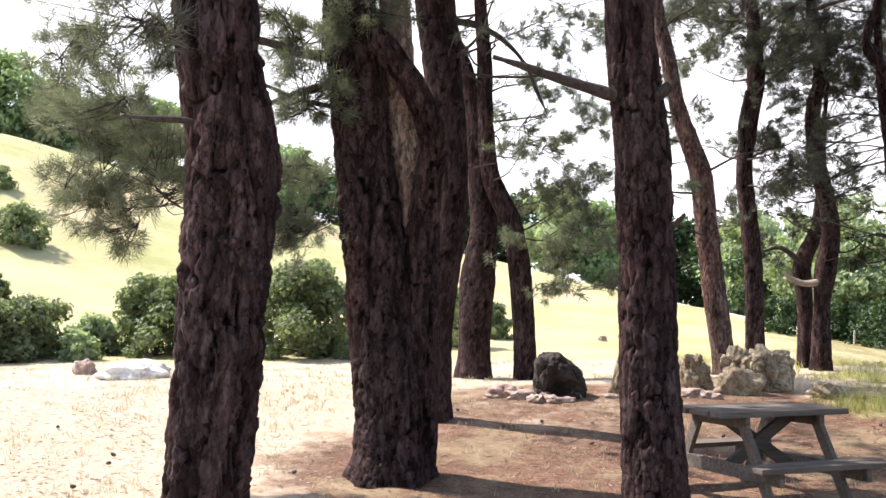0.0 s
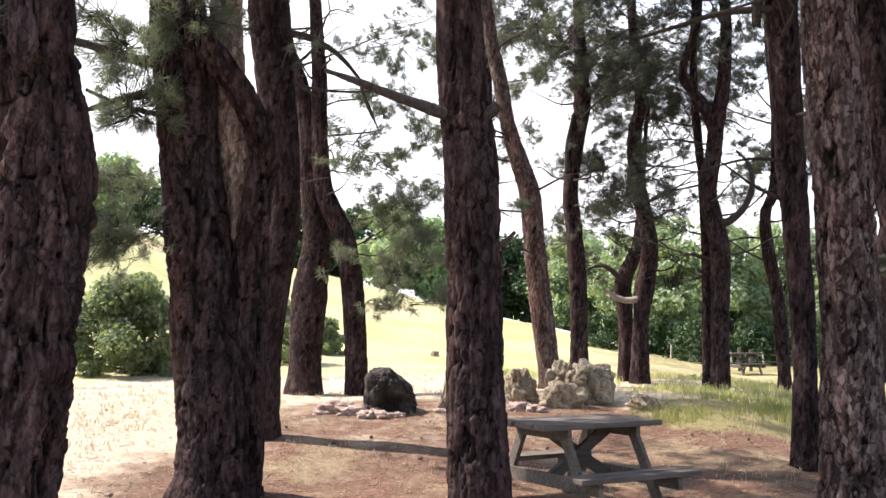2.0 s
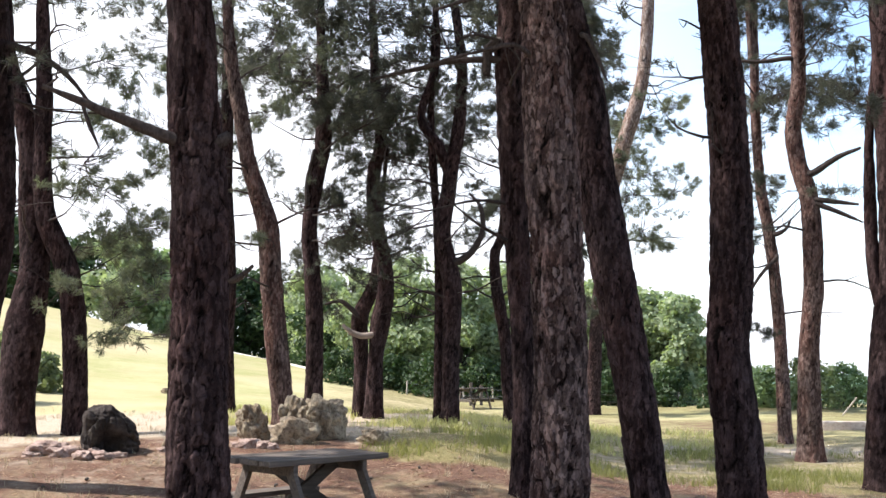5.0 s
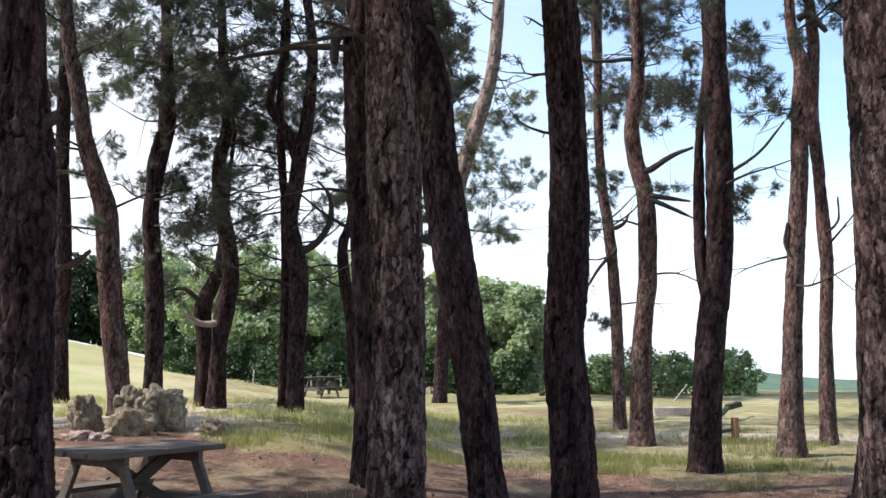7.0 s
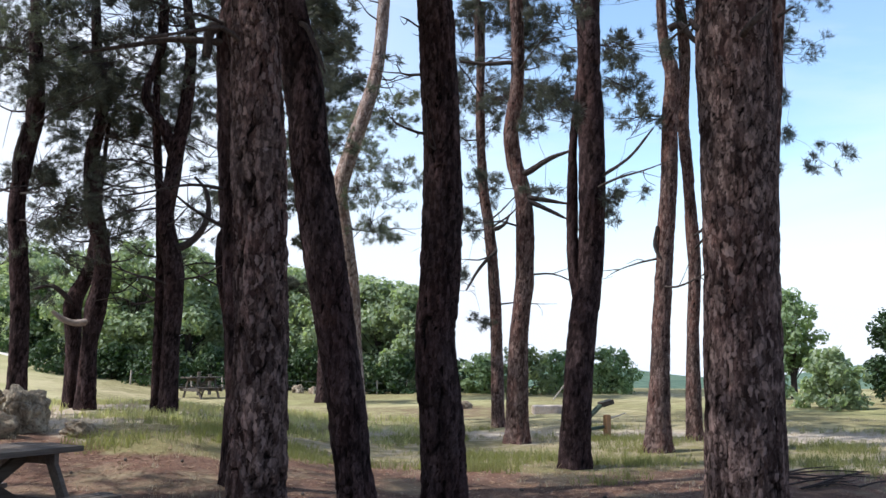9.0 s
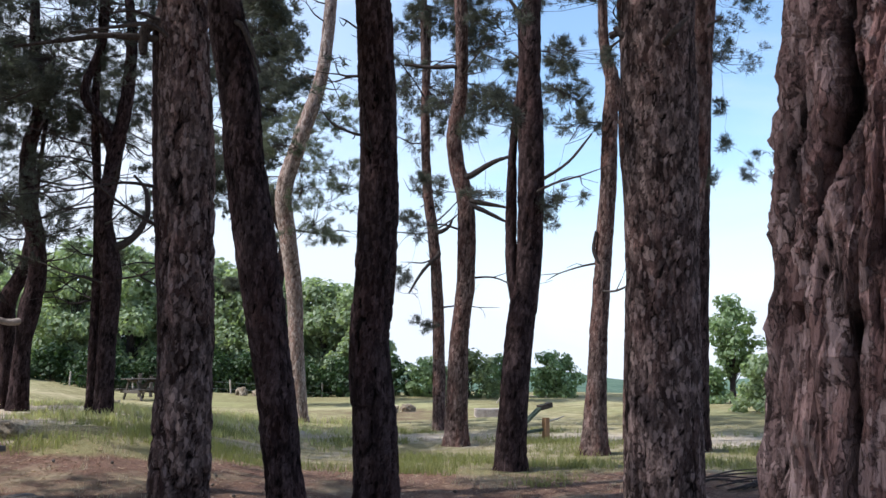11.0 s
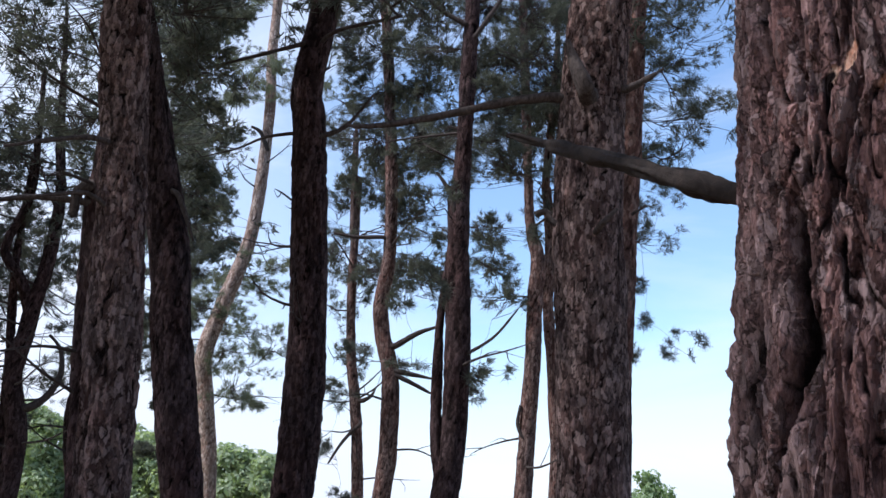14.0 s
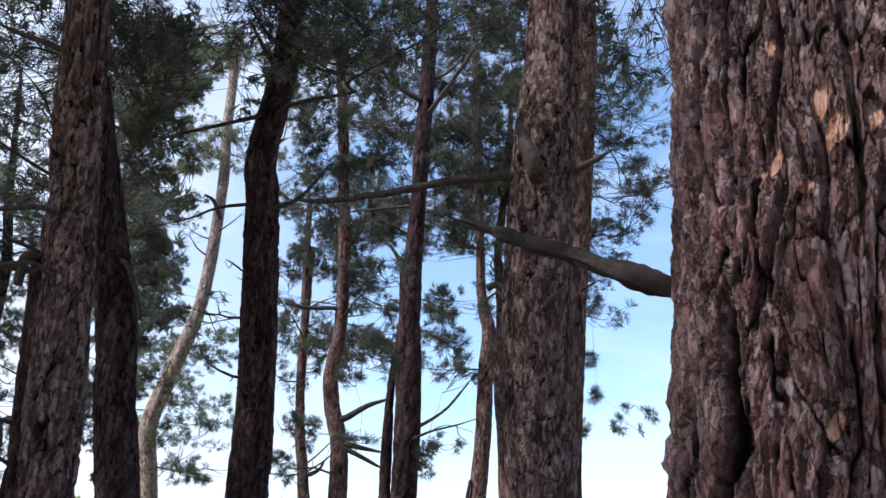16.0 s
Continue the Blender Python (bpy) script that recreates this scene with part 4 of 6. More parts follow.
# distance 24.0
PINES['O'] = dict(
    trunk=[(14.02, 19.49, 0.01, 0.179), (13.91, 19.57, 1.84, 0.174), (13.85, 19.61, 3.17, 0.189), (13.69, 19.71, 4.53, 0.204), (13.61, 19.77, 5.63, 0.205), (13.91, 19.57, 6.91, 0.194), (14.36, 19.26, 8.81, 0.162), (14.54, 19.13, 11.8, 0.139), (14.51, 19.14, 13.75, 0.128), (14.59, 19.09, 16.52, 0.116)],
    stems=[],
    dead=[[(14.48, 19.04, 10.97, 0.065), (14.32, 19.16, 11.42, 0.051), (14.13, 19.3, 11.55, 0.029)]],
    boughs=[(14.74, 20.71, 7.72, 0.73), (12.75, 18.61, 6.47, 0.58), (15.29, 20.34, 6.57, 0.65), (13.78, 17.74, 5.3, 0.44), (13.87, 17.89, 7.44, 0.46), (13.5, 18.32, 4.5, 0.57), (14.13, 19.33, 13.0, 0.41), (13.71, 19.2, 5.64, 0.53), (12.4, 18.96, 6.33, 0.51), (14.98, 19.31, 7.25, 0.42), (14.6, 19.13, 4.56, 0.34)])
# distance 10.4
PINES['M'] = dict(
    trunk=[(6.98, 7.85, -0.07, 0.234), (6.97, 7.85, 0.52, 0.229), (6.94, 7.87, 1.11, 0.219), (6.91, 7.9, 1.7, 0.205), (6.95, 7.87, 2.29, 0.201), (6.98, 7.84, 3.51, 0.203), (6.86, 7.86, 5.92, 0.185), (6.82, 7.89, 6.26, 0.177), (6.83, 7.88, 6.62, 0.176), (6.92, 7.8, 7.36, 0.163), (6.97, 7.76, 8.13, 0.16), (7.05, 7.7, 10.07, 0.092), (7.12, 7.64, 12.0, 0.03)],
    stems=[],
    dead=[[(6.87, 7.72, 5.82, 0.032), (7.1, 7.52, 5.97, 0.025), (7.33, 7.32, 6.38, 0.013)], [(6.72, 7.84, 6.96, 0.029), (6.32, 8.13, 6.76, 0.022), (5.87, 8.43, 6.53, 0.013)], [(6.82, 7.76, 7.6, 0.033), (6.68, 7.87, 7.88, 0.027), (6.56, 7.96, 8.17, 0.02)]],
    boughs=[(7.38, 7.96, 7.93, 0.35), (7.18, 7.68, 8.68, 0.49)])
# distance 22.2
PINES['N1'] = dict(
    trunk=[(15.43, 16.14, -0.08, 0.151), (15.42, 16.15, 1.87, 0.133), (15.39, 16.18, 3.15, 0.128), (15.32, 16.25, 4.43, 0.128), (15.23, 16.33, 5.35, 0.116), (15.19, 16.37, 7.06, 0.098), (15.23, 16.33, 9.75, 0.086), (15.13, 16.33, 8.32, 0.08), (15.11, 16.36, 10.45, 0.068), (15.11, 16.36, 11.0, 0.03)],
    stems=[],
    dead=[[(15.38, 16.05, 4.42, 0.051), (15.52, 15.92, 4.54, 0.038), (15.59, 15.86, 4.74, 0.019)], [(15.36, 16.08, 3.91, 0.051), (15.09, 16.32, 3.53, 0.038), (14.85, 16.53, 3.02, 0.019)]],
    boughs=[(14.17, 15.45, 4.26, 0.3), (14.38, 15.88, 3.33, 0.37), (14.65, 16.01, 2.36, 0.31), (15.72, 17.52, 12.2, 0.59), (14.65, 16.0, 10.22, 0.53), (15.13, 16.69, 9.52, 0.61), (15.73, 17.71, 8.43, 0.42), (15.79, 17.05, 6.91, 0.41), (14.51, 15.92, 5.51, 0.4), (13.91, 15.53, 4.43, 0.35), (16.15, 17.24, 5.57, 0.34), (14.82, 15.27, 7.25, 0.38)])
# distance 17.9
PINES['N2'] = dict(
    trunk=[(12.74, 12.75, -0.05, 0.212), (12.78, 12.71, 1.8, 0.168), (12.86, 12.63, 2.83, 0.164), (12.88, 12.6, 3.86, 0.17), (12.85, 12.63, 4.54, 0.155), (12.76, 12.73, 5.07, 0.146), (12.71, 12.77, 5.71, 0.136), (12.8, 12.68, 6.5, 0.121), (12.78, 12.63, 7.72, 0.119), (12.73, 12.67, 9.12, 0.111), (12.65, 12.75, 10.97, 0.103), (12.52, 12.87, 12.93, 0.088)],
    stems=[],
    dead=[[(12.85, 12.49, 4.88, 0.062), (13.14, 12.2, 5.13, 0.046), (13.39, 11.93, 5.26, 0.026)], [(12.85, 12.5, 4.42, 0.057), (13.13, 12.21, 4.35, 0.041), (13.34, 11.99, 4.29, 0.02)], [(12.63, 12.71, 6.96, 0.042), (12.31, 13.01, 6.94, 0.037), (11.96, 13.32, 7.0, 0.021)], [(12.85, 12.5, 4.36, 0.051), (13.17, 12.17, 4.14, 0.036), (13.37, 11.95, 3.98, 0.015)]],
    boughs=[(12.67, 13.27, 12.76, 0.6), (12.05, 13.2, 11.27, 0.57), (12.17, 12.96, 10.48, 0.45), (12.81, 12.26, 8.68, 0.44), (12.4, 11.52, 6.84, 0.35), (13.27, 12.45, 10.1, 0.46), (13.84, 13.06, 12.23, 0.55), (12.72, 13.93, 7.22, 0.39), (12.46, 13.04, 4.61, 0.26), (12.76, 12.34, 12.55, 0.58)])
# distance 14.0
PINES['P'] = dict(
    trunk=[(10.57, 9.36, -0.06, 0.219), (10.61, 9.31, 0.95, 0.204), (10.66, 9.26, 1.74, 0.198), (10.75, 9.16, 2.69, 0.183), (10.79, 9.11, 3.73, 0.18), (10.79, 9.11, 4.95, 0.19), (10.76, 9.08, 5.87, 0.147), (10.81, 9.03, 7.5, 0.126), (10.87, 8.95, 9.46, 0.118), (10.9, 8.92, 10.5, 0.111), (10.92, 8.9, 11.75, 0.064), (10.94, 8.88, 13.0, 0.03)],
    stems=[[(10.68, 9.23, 2.05, 0.079), (10.62, 9.3, 2.61, 0.088), (10.6, 9.33, 3.09, 0.084), (10.61, 9.32, 3.9, 0.068), (10.63, 9.29, 4.72, 0.057), (10.71, 9.21, 5.63, 0.041), (10.7, 9.22, 6.64, 0.033)]],
    dead=[[(10.65, 9.05, 6.19, 0.042), (10.57, 9.14, 6.54, 0.034), (10.46, 9.26, 6.81, 0.017)], [(10.82, 8.93, 4.07, 0.028), (11.07, 8.63, 4.33, 0.02), (11.27, 8.37, 4.72, 0.012)], [(10.72, 8.97, 9.3, 0.045), (10.42, 9.3, 9.6, 0.032), (10.17, 9.55, 10.05, 0.018)], [(10.84, 8.83, 9.1, 0.04), (11.13, 8.49, 9.81, 0.032), (11.31, 8.27, 10.32, 0.023)]],
    boughs=[(10.91, 9.6, 7.69, 0.45), (9.78, 8.75, 6.24, 0.4), (9.82, 8.75, 4.94, 0.31), (10.69, 9.42, 9.05, 0.45), (10.54, 9.56, 10.06, 0.46), (10.68, 8.35, 7.92, 0.42), (11.47, 8.67, 7.42, 0.44), (11.5, 9.05, 6.13, 0.44), (11.51, 8.94, 5.48, 0.34), (10.67, 8.15, 4.68, 0.25), (11.54, 9.2, 3.96, 0.24), (9.98, 9.41, 4.73, 0.24), (10.51, 9.73, 3.95, 0.25), (10.68, 8.61, 3.73, 0.19), (11.23, 8.98, 3.59, 0.15)])
# distance 16.4
PINES['Q'] = dict(
    trunk=[(13.21, 9.99, -0.04, 0.226), (13.24, 9.95, 0.86, 0.163), (13.27, 9.91, 1.76, 0.141), (13.33, 9.83, 3.13, 0.133), (13.4, 9.74, 4.53, 0.134), (13.43, 9.71, 5.47, 0.13), (13.46, 9.66, 6.14, 0.122), (13.39, 9.75, 6.72, 0.085), (13.37, 9.78, 7.41, 0.08), (13.31, 9.8, 10.1, 0.078), (13.29, 9.83, 11.53, 0.07), (13.28, 9.84, 12.5, 0.03)],
    stems=[],
    dead=[[(13.23, 9.8, 3.08, 0.027), (13.16, 9.89, 3.31, 0.028), (13.19, 9.85, 3.64, 0.023)], [(13.45, 9.46, 6.98, 0.059), (13.56, 9.3, 6.72, 0.044), (13.59, 9.27, 6.66, 0.034)]],
    boughs=[(12.84, 10.15, 10.97, 0.53), (12.63, 9.59, 9.87, 0.45), (13.68, 10.91, 6.98, 0.45), (13.13, 10.49, 6.17, 0.38), (12.95, 10.11, 5.48, 0.28), (12.89, 10.33, 11.79, 0.54), (13.21, 9.8, 9.15, 0.41), (12.8, 8.94, 10.73, 0.45)])
# distance 18.4
PINES['Q2'] = dict(
    trunk=[(15.17, 10.71, -0.02, 0.151), (15.19, 10.69, 1.78, 0.112), (15.23, 10.63, 3.01, 0.112), (15.22, 10.64, 3.62, 0.113), (15.19, 10.68, 4.88, 0.104), (15.16, 10.72, 5.94, 0.094), (15.2, 10.67, 7.11, 0.105), (15.17, 10.71, 8.09, 0.09), (15.14, 10.7, 8.38, 0.078), (15.27, 10.52, 10.6, 0.07), (15.34, 10.43, 12.5, 0.03)],
    stems=[],
    dead=[[(15.17, 10.53, 3.71, 0.026), (15.28, 10.39, 3.91, 0.02), (15.28, 10.38, 4.32, 0.015)]],
    boughs=[(15.61, 10.69, 13.78, 0.62), (15.81, 10.21, 14.24, 0.62)])
# distance 6.6
PINES['R'] = dict(
    trunk=[(5.83, 3.49, -0.05, 0.281), (5.83, 3.48, 0.62, 0.251), (5.83, 3.47, 1.26, 0.241), (5.84, 3.46, 2.16, 0.232), (5.85, 3.45, 3.08, 0.244), (5.82, 3.44, 3.53, 0.239), (5.84, 3.41, 4.37, 0.236), (5.88, 3.36, 5.05, 0.23), (5.92, 3.3, 5.76, 0.219), (6.0, 3.18, 8.13, 0.126), (6.08, 3.06, 10.5, 0.033)],
    stems=[],
    dead=[[(5.62, 3.55, 4.6, 0.037), (5.43, 3.8, 4.58, 0.033), (5.11, 4.17, 4.47, 0.028), (4.8, 4.49, 4.38, 0.022), (4.62, 4.64, 4.36, 0.012)], [(5.55, 3.24, 4.55, 0.066), (5.51, 3.29, 4.72, 0.051), (5.48, 3.34, 4.92, 0.016)], [(5.59, 3.18, 3.56, 0.024), (5.65, 3.09, 3.67, 0.011)], [(5.9, 3.14, 4.64, 0.028), (5.99, 2.99, 4.72, 0.022), (6.04, 2.91, 4.78, 0.01)], [(5.63, 3.55, 3.64, 0.027), (5.58, 3.61, 3.72, 0.016)]],
    boughs=[(6.37, 3.44, 7.02, 0.38)])
# distance 9.2
PINES['R2'] = dict(
    trunk=[(7.87, 5.11, -0.07, 0.172), (7.89, 5.08, 0.37, 0.154), (7.99, 4.92, 1.65, 0.145), (8.11, 4.7, 3.18, 0.131), (8.16, 4.62, 4.27, 0.13), (8.21, 4.54, 5.44, 0.129), (8.25, 4.46, 6.69, 0.123), (8.28, 4.42, 7.36, 0.119), (8.33, 4.35, 9.18, 0.068), (8.38, 4.29, 11.0, 0.03)],
    stems=[],
    dead=[[(8.12, 4.49, 4.55, 0.019), (8.19, 4.37, 4.63, 0.011)]],
    boughs=[(8.02, 3.95, 6.66, 0.25), (8.91, 4.1, 7.25, 0.27), (8.77, 4.2, 6.68, 0.21), (8.85, 4.42, 6.06, 0.27), (8.95, 4.11, 5.62, 0.26), (8.58, 4.18, 5.27, 0.17), (8.39, 4.33, 6.31, 0.17)])
# distance 17.5
PINES['T'] = dict(
    trunk=[(15.05, 9.25, -0.04, 0.215), (15.09, 9.19, 2.68, 0.192), (15.18, 9.04, 6.67, 0.186), (15.32, 8.82, 12.57, 0.159)],
    stems=[],
    dead=[],
    boughs=[(15.86, 9.02, 6.06, 0.23), (16.22, 9.22, 5.4, 0.27), (16.17, 8.57, 4.84, 0.2), (16.63, 8.43, 5.25, 0.23), (14.72, 8.51, 4.58, 0.19)])


def tufts(at, way, per, size, spread, width, gen):
    """Needle tufts: thin blades fanned about each twig tip."""
    n = len(at)
    d = np.repeat(way, per, 0) + gen.normal(0, spread, (n * per, 3))
    d /= np.linalg.norm(d, axis=1)[:, None] + 1e-9
    root = np.repeat(at, per, 0) + gen.normal(0, 0.02, (n * per, 3))
    side = np.cross(d, gen.normal(0, 1, (n * per, 3)))
    side /= np.linalg.norm(side, axis=1)[:, None] + 1e-9
    long = gen.uniform(size * 0.7, size * 1.25, n * per)[:, None]
    verts = np.stack([root - side * width / 2, root + side * width / 2, root + d * long - np.array([0, 0, 0.012])], 1).reshape(-1, 3)
    return verts, np.arange(len(verts)).reshape(-1, 3)


def bough(nodes, c, radius, gen, dense=1.0):
    """A crooked limb to c from the nearest limb or trunk point, with twigs round its end: the limb, the twigs, and the twig tips with their directions."""
    c = np.array(c)
    away = np.linalg.norm(nodes[:, :3] - c, axis=1) + 0.5 * np.maximum(nodes[:, 2] - c[2] + 0.1, 0) + 0.25 * (nodes[:, 4] == 0)
    k = np.argmin(away)
    root = nodes[k, :3]
    gap = c - root
    far = np.linalg.norm(gap)
    thick = min(nodes[k, 3] * 0.75, 0.007 + 0.0085 * far)
    bend = gen.normal(0, 0.1 * far, 3) + np.array([0, 0, 0.08 * far])
    mids = [root + gap * t + bend * math.sin(math.pi * t) + gen.normal(0, 0.045 * far, 3) for t in (0.22, 0.45, 0.66, 0.85)]
    pts = [(*root, thick), (*mids[0], thick * 0.82), (*mids[1], thick * 0.62), (*mids[2], thick * 0.46), (*mids[3], thick * 0.3), (*c, 0.005)]
    limb = tube(pts, 0.13, 6)
    line = spline(pts, 0.1)
    start = line[:, :3][np.linalg.norm(line[:, :3] - c, axis=1) < max(radius * 1.4, 0.2)]
    twigs, at, way = [], [], []
    hearts = c + gen.normal(0, 0.62, (max(3, int(radius * 11)), 3)) * np.array([1, 1, 0.62]) * radius
    for _ in range(max(6, int(dense * 17 * (radius / 0.55) ** 1.7))):
        s = start[gen.integers(len(start))]
        e = hearts[gen.integers(len(hearts))] + gen.normal(0, 0.14 * radius + 0.03, 3) * np.array([1, 1, 0.7])
        mid = (s + e) / 2 + gen.normal(0, 0.1 * radius, 3) + np.array([0, 0, -0.08 * radius])
        twigs.append(tube([(*s, 0.006), (*mid, 0.0045), (*e, 0.002)], 0.45, 3))
        d = (e - mid) / (np.linalg.norm(e - mid) + 1e-9) + np.array([0, 0, 0.25])
        at.append(e)
        way.append(d)
        for _side in range(4):
            q = mid + (e - mid) * gen.uniform(0.1, 0.95)
            way2 = d + gen.normal(0, 0.75, 3)
            way2 /= np.linalg.norm(way2)
            tip = e + (q - e) * 0.55 + way2 * (0.05 + 0.12 * radius * gen.random())
            at.append(tip)
            way.append(way2 + np.array([0, 0, 0.2]))
    grown = np.column_stack([line[3:], np.ones(len(line) - 3)]) if len(line) > 6 else np.zeros((0, 5))
    return limb, twigs, at, way, grown


def crown(tree, base, line, boughs, gen, material, near, dense=1.0):
    """Boughs with their twigs and needles. Those marked coarse are unseen, added high over the camera to cast shade."""
    base = np.array(base)
    twigs, fine, coarse = [], ([], []), ([], [])
    nodes = np.column_stack([line, np.zeros(len(line))])
    mid = line[:, :2].mean(axis=0)
    for x, y, z, r, rough in sorted(boughs, key=lambda b: math.hypot(b[0] - mid[0], b[1] - mid[1])):
        limb, tw, at, way, grown = bough(nodes, (x, y, z), max(r, 0.22), gen, 0.5 if rough else dense)
        nodes = np.vstack([nodes, grown])
        sheet("branch", limb[0] - base, limb[1], bark_twig, tree, True)
        twigs += tw
        store = coarse if rough else fine
        store[0].extend(at)
        store[1].extend(way)
    v, f = join(twigs)
    tagged(sheet("twig_work", v - base, f, bark_twig, tree), kind="stuff")
    made = []
    if fine[0]:
        far = math.hypot(base[0], base[1]) > 25
        made.append(tufts(np.array(fine[0]), np.array(fine[1]), 14 if far else 17, 0.17 if far else 0.115, 0.72, 0.0065 if near else 0.02 if far else 0.0105, gen))
    if coarse[0]:
        made.append(tufts(np.array(coarse[0]), np.array(coarse[1]), 8, 0.15, 0.75, 0.022, gen))
    v, f = join(made)
    sheet("crown", v - base, f, material, tree)


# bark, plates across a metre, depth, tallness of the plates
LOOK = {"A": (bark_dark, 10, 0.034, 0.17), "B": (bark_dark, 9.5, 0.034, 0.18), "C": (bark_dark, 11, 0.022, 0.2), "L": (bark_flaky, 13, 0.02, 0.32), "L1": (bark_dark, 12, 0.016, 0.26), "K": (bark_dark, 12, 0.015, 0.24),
        "M": (bark_dark, 11, 0.02, 0.2), "R": (bark_flaky, 17, 0.0095, 0.36), "H": (bark_warm, 12, 0.014, 0.35), "O": (bark_pale_lit, 13, 0.01, 0.35), "N2": (bark_warm, 12, 0.013, 0.4), "N1": (bark_warm, 12, 0.012, 0.4),
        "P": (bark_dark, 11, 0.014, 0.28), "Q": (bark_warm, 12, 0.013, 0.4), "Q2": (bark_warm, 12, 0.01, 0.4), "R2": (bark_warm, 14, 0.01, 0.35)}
NEAR = ("A", "B", "C", "L", "K", "M", "R")
# crowns spread wider to throw more shade on the field
WIDE = ("J", "J3", "K2", "N1", "I")
FULL = ("B", "G", "K2", "O", "H2")
WARM = ("B", "G", "O", "H")
WORDS = {"A": "stout dark pine with deeply fissured bark and peeling scars", "B": "forked old pine with a flared foot and twin stems", "C": "straight dark pine with one long dead side branch",
         "K": "leaning dark pine among upright ones", "O": "curved pine with pale bark, sunlight put into its colour", "N2": "sinuous pine with reddish flaking bark", "R": "thick pine with flaky plates and broken dead branches",
         "J": "pine that forks into two stems with a hooked branch", "Q": "slender reddish pine beside a thinner neighbour", "H": "curving pine behind the boulders, warm grey bark lightened as if sunlit",
         "I": "crooked pine with a pale broken limb stub, sunlight in its colour", "L": "tall pine with rough brown bark plates", "M": "dark upright pine with a bend high up"}


def bare_twigs(tree, base, line, gen, count):
    """Thin dead side branches, crooked and forked, on the lower stem."""
    for _ in range(count):
        z = gen.uniform(2.6, 0.8 * line[-1, 2])
        k = np.argmin(np.abs(line[:, 2] - z))
        root, a, size = line[k, :3], gen.uniform(0, 2 * math.pi), gen.uniform(0.5, 1.9)
        d = np.array([math.cos(a), math.sin(a), gen.uniform(-0.15, 0.45)])
        p1 = root + d * size * 0.4 + gen.normal(0, 0.05, 3)
        p2 = root + d * size * 0.75 + gen.normal(0, 0.09, 3) + np.array([0, 0, gen.uniform(-0.1, 0.15)])
        p3 = p2 + d * size * 0.3 + gen.normal(0, 0.12, 3) + np.array([0, 0, gen.uniform(-0.15, 0.2)])
        pieces = [tube([(*root, 0.024), (*p1, 0.017), (*p2, 0.011), (*p3, 0.004)], 0.12, 6)]
        for s in (p1, p2):
            e = s + (d + gen.normal(0, 0.7, 3)) * size * 0.3
            m = (s + e) / 2 + gen.normal(0, 0.04, 3)
            pieces.append(tube([(*s, 0.009), (*m, 0.006), (*e, 0.003)], 0.12, 4))
        v, f = join(pieces)
        sheet("dead_branch", v - np.array(base), f, bark_twig, tree, True)


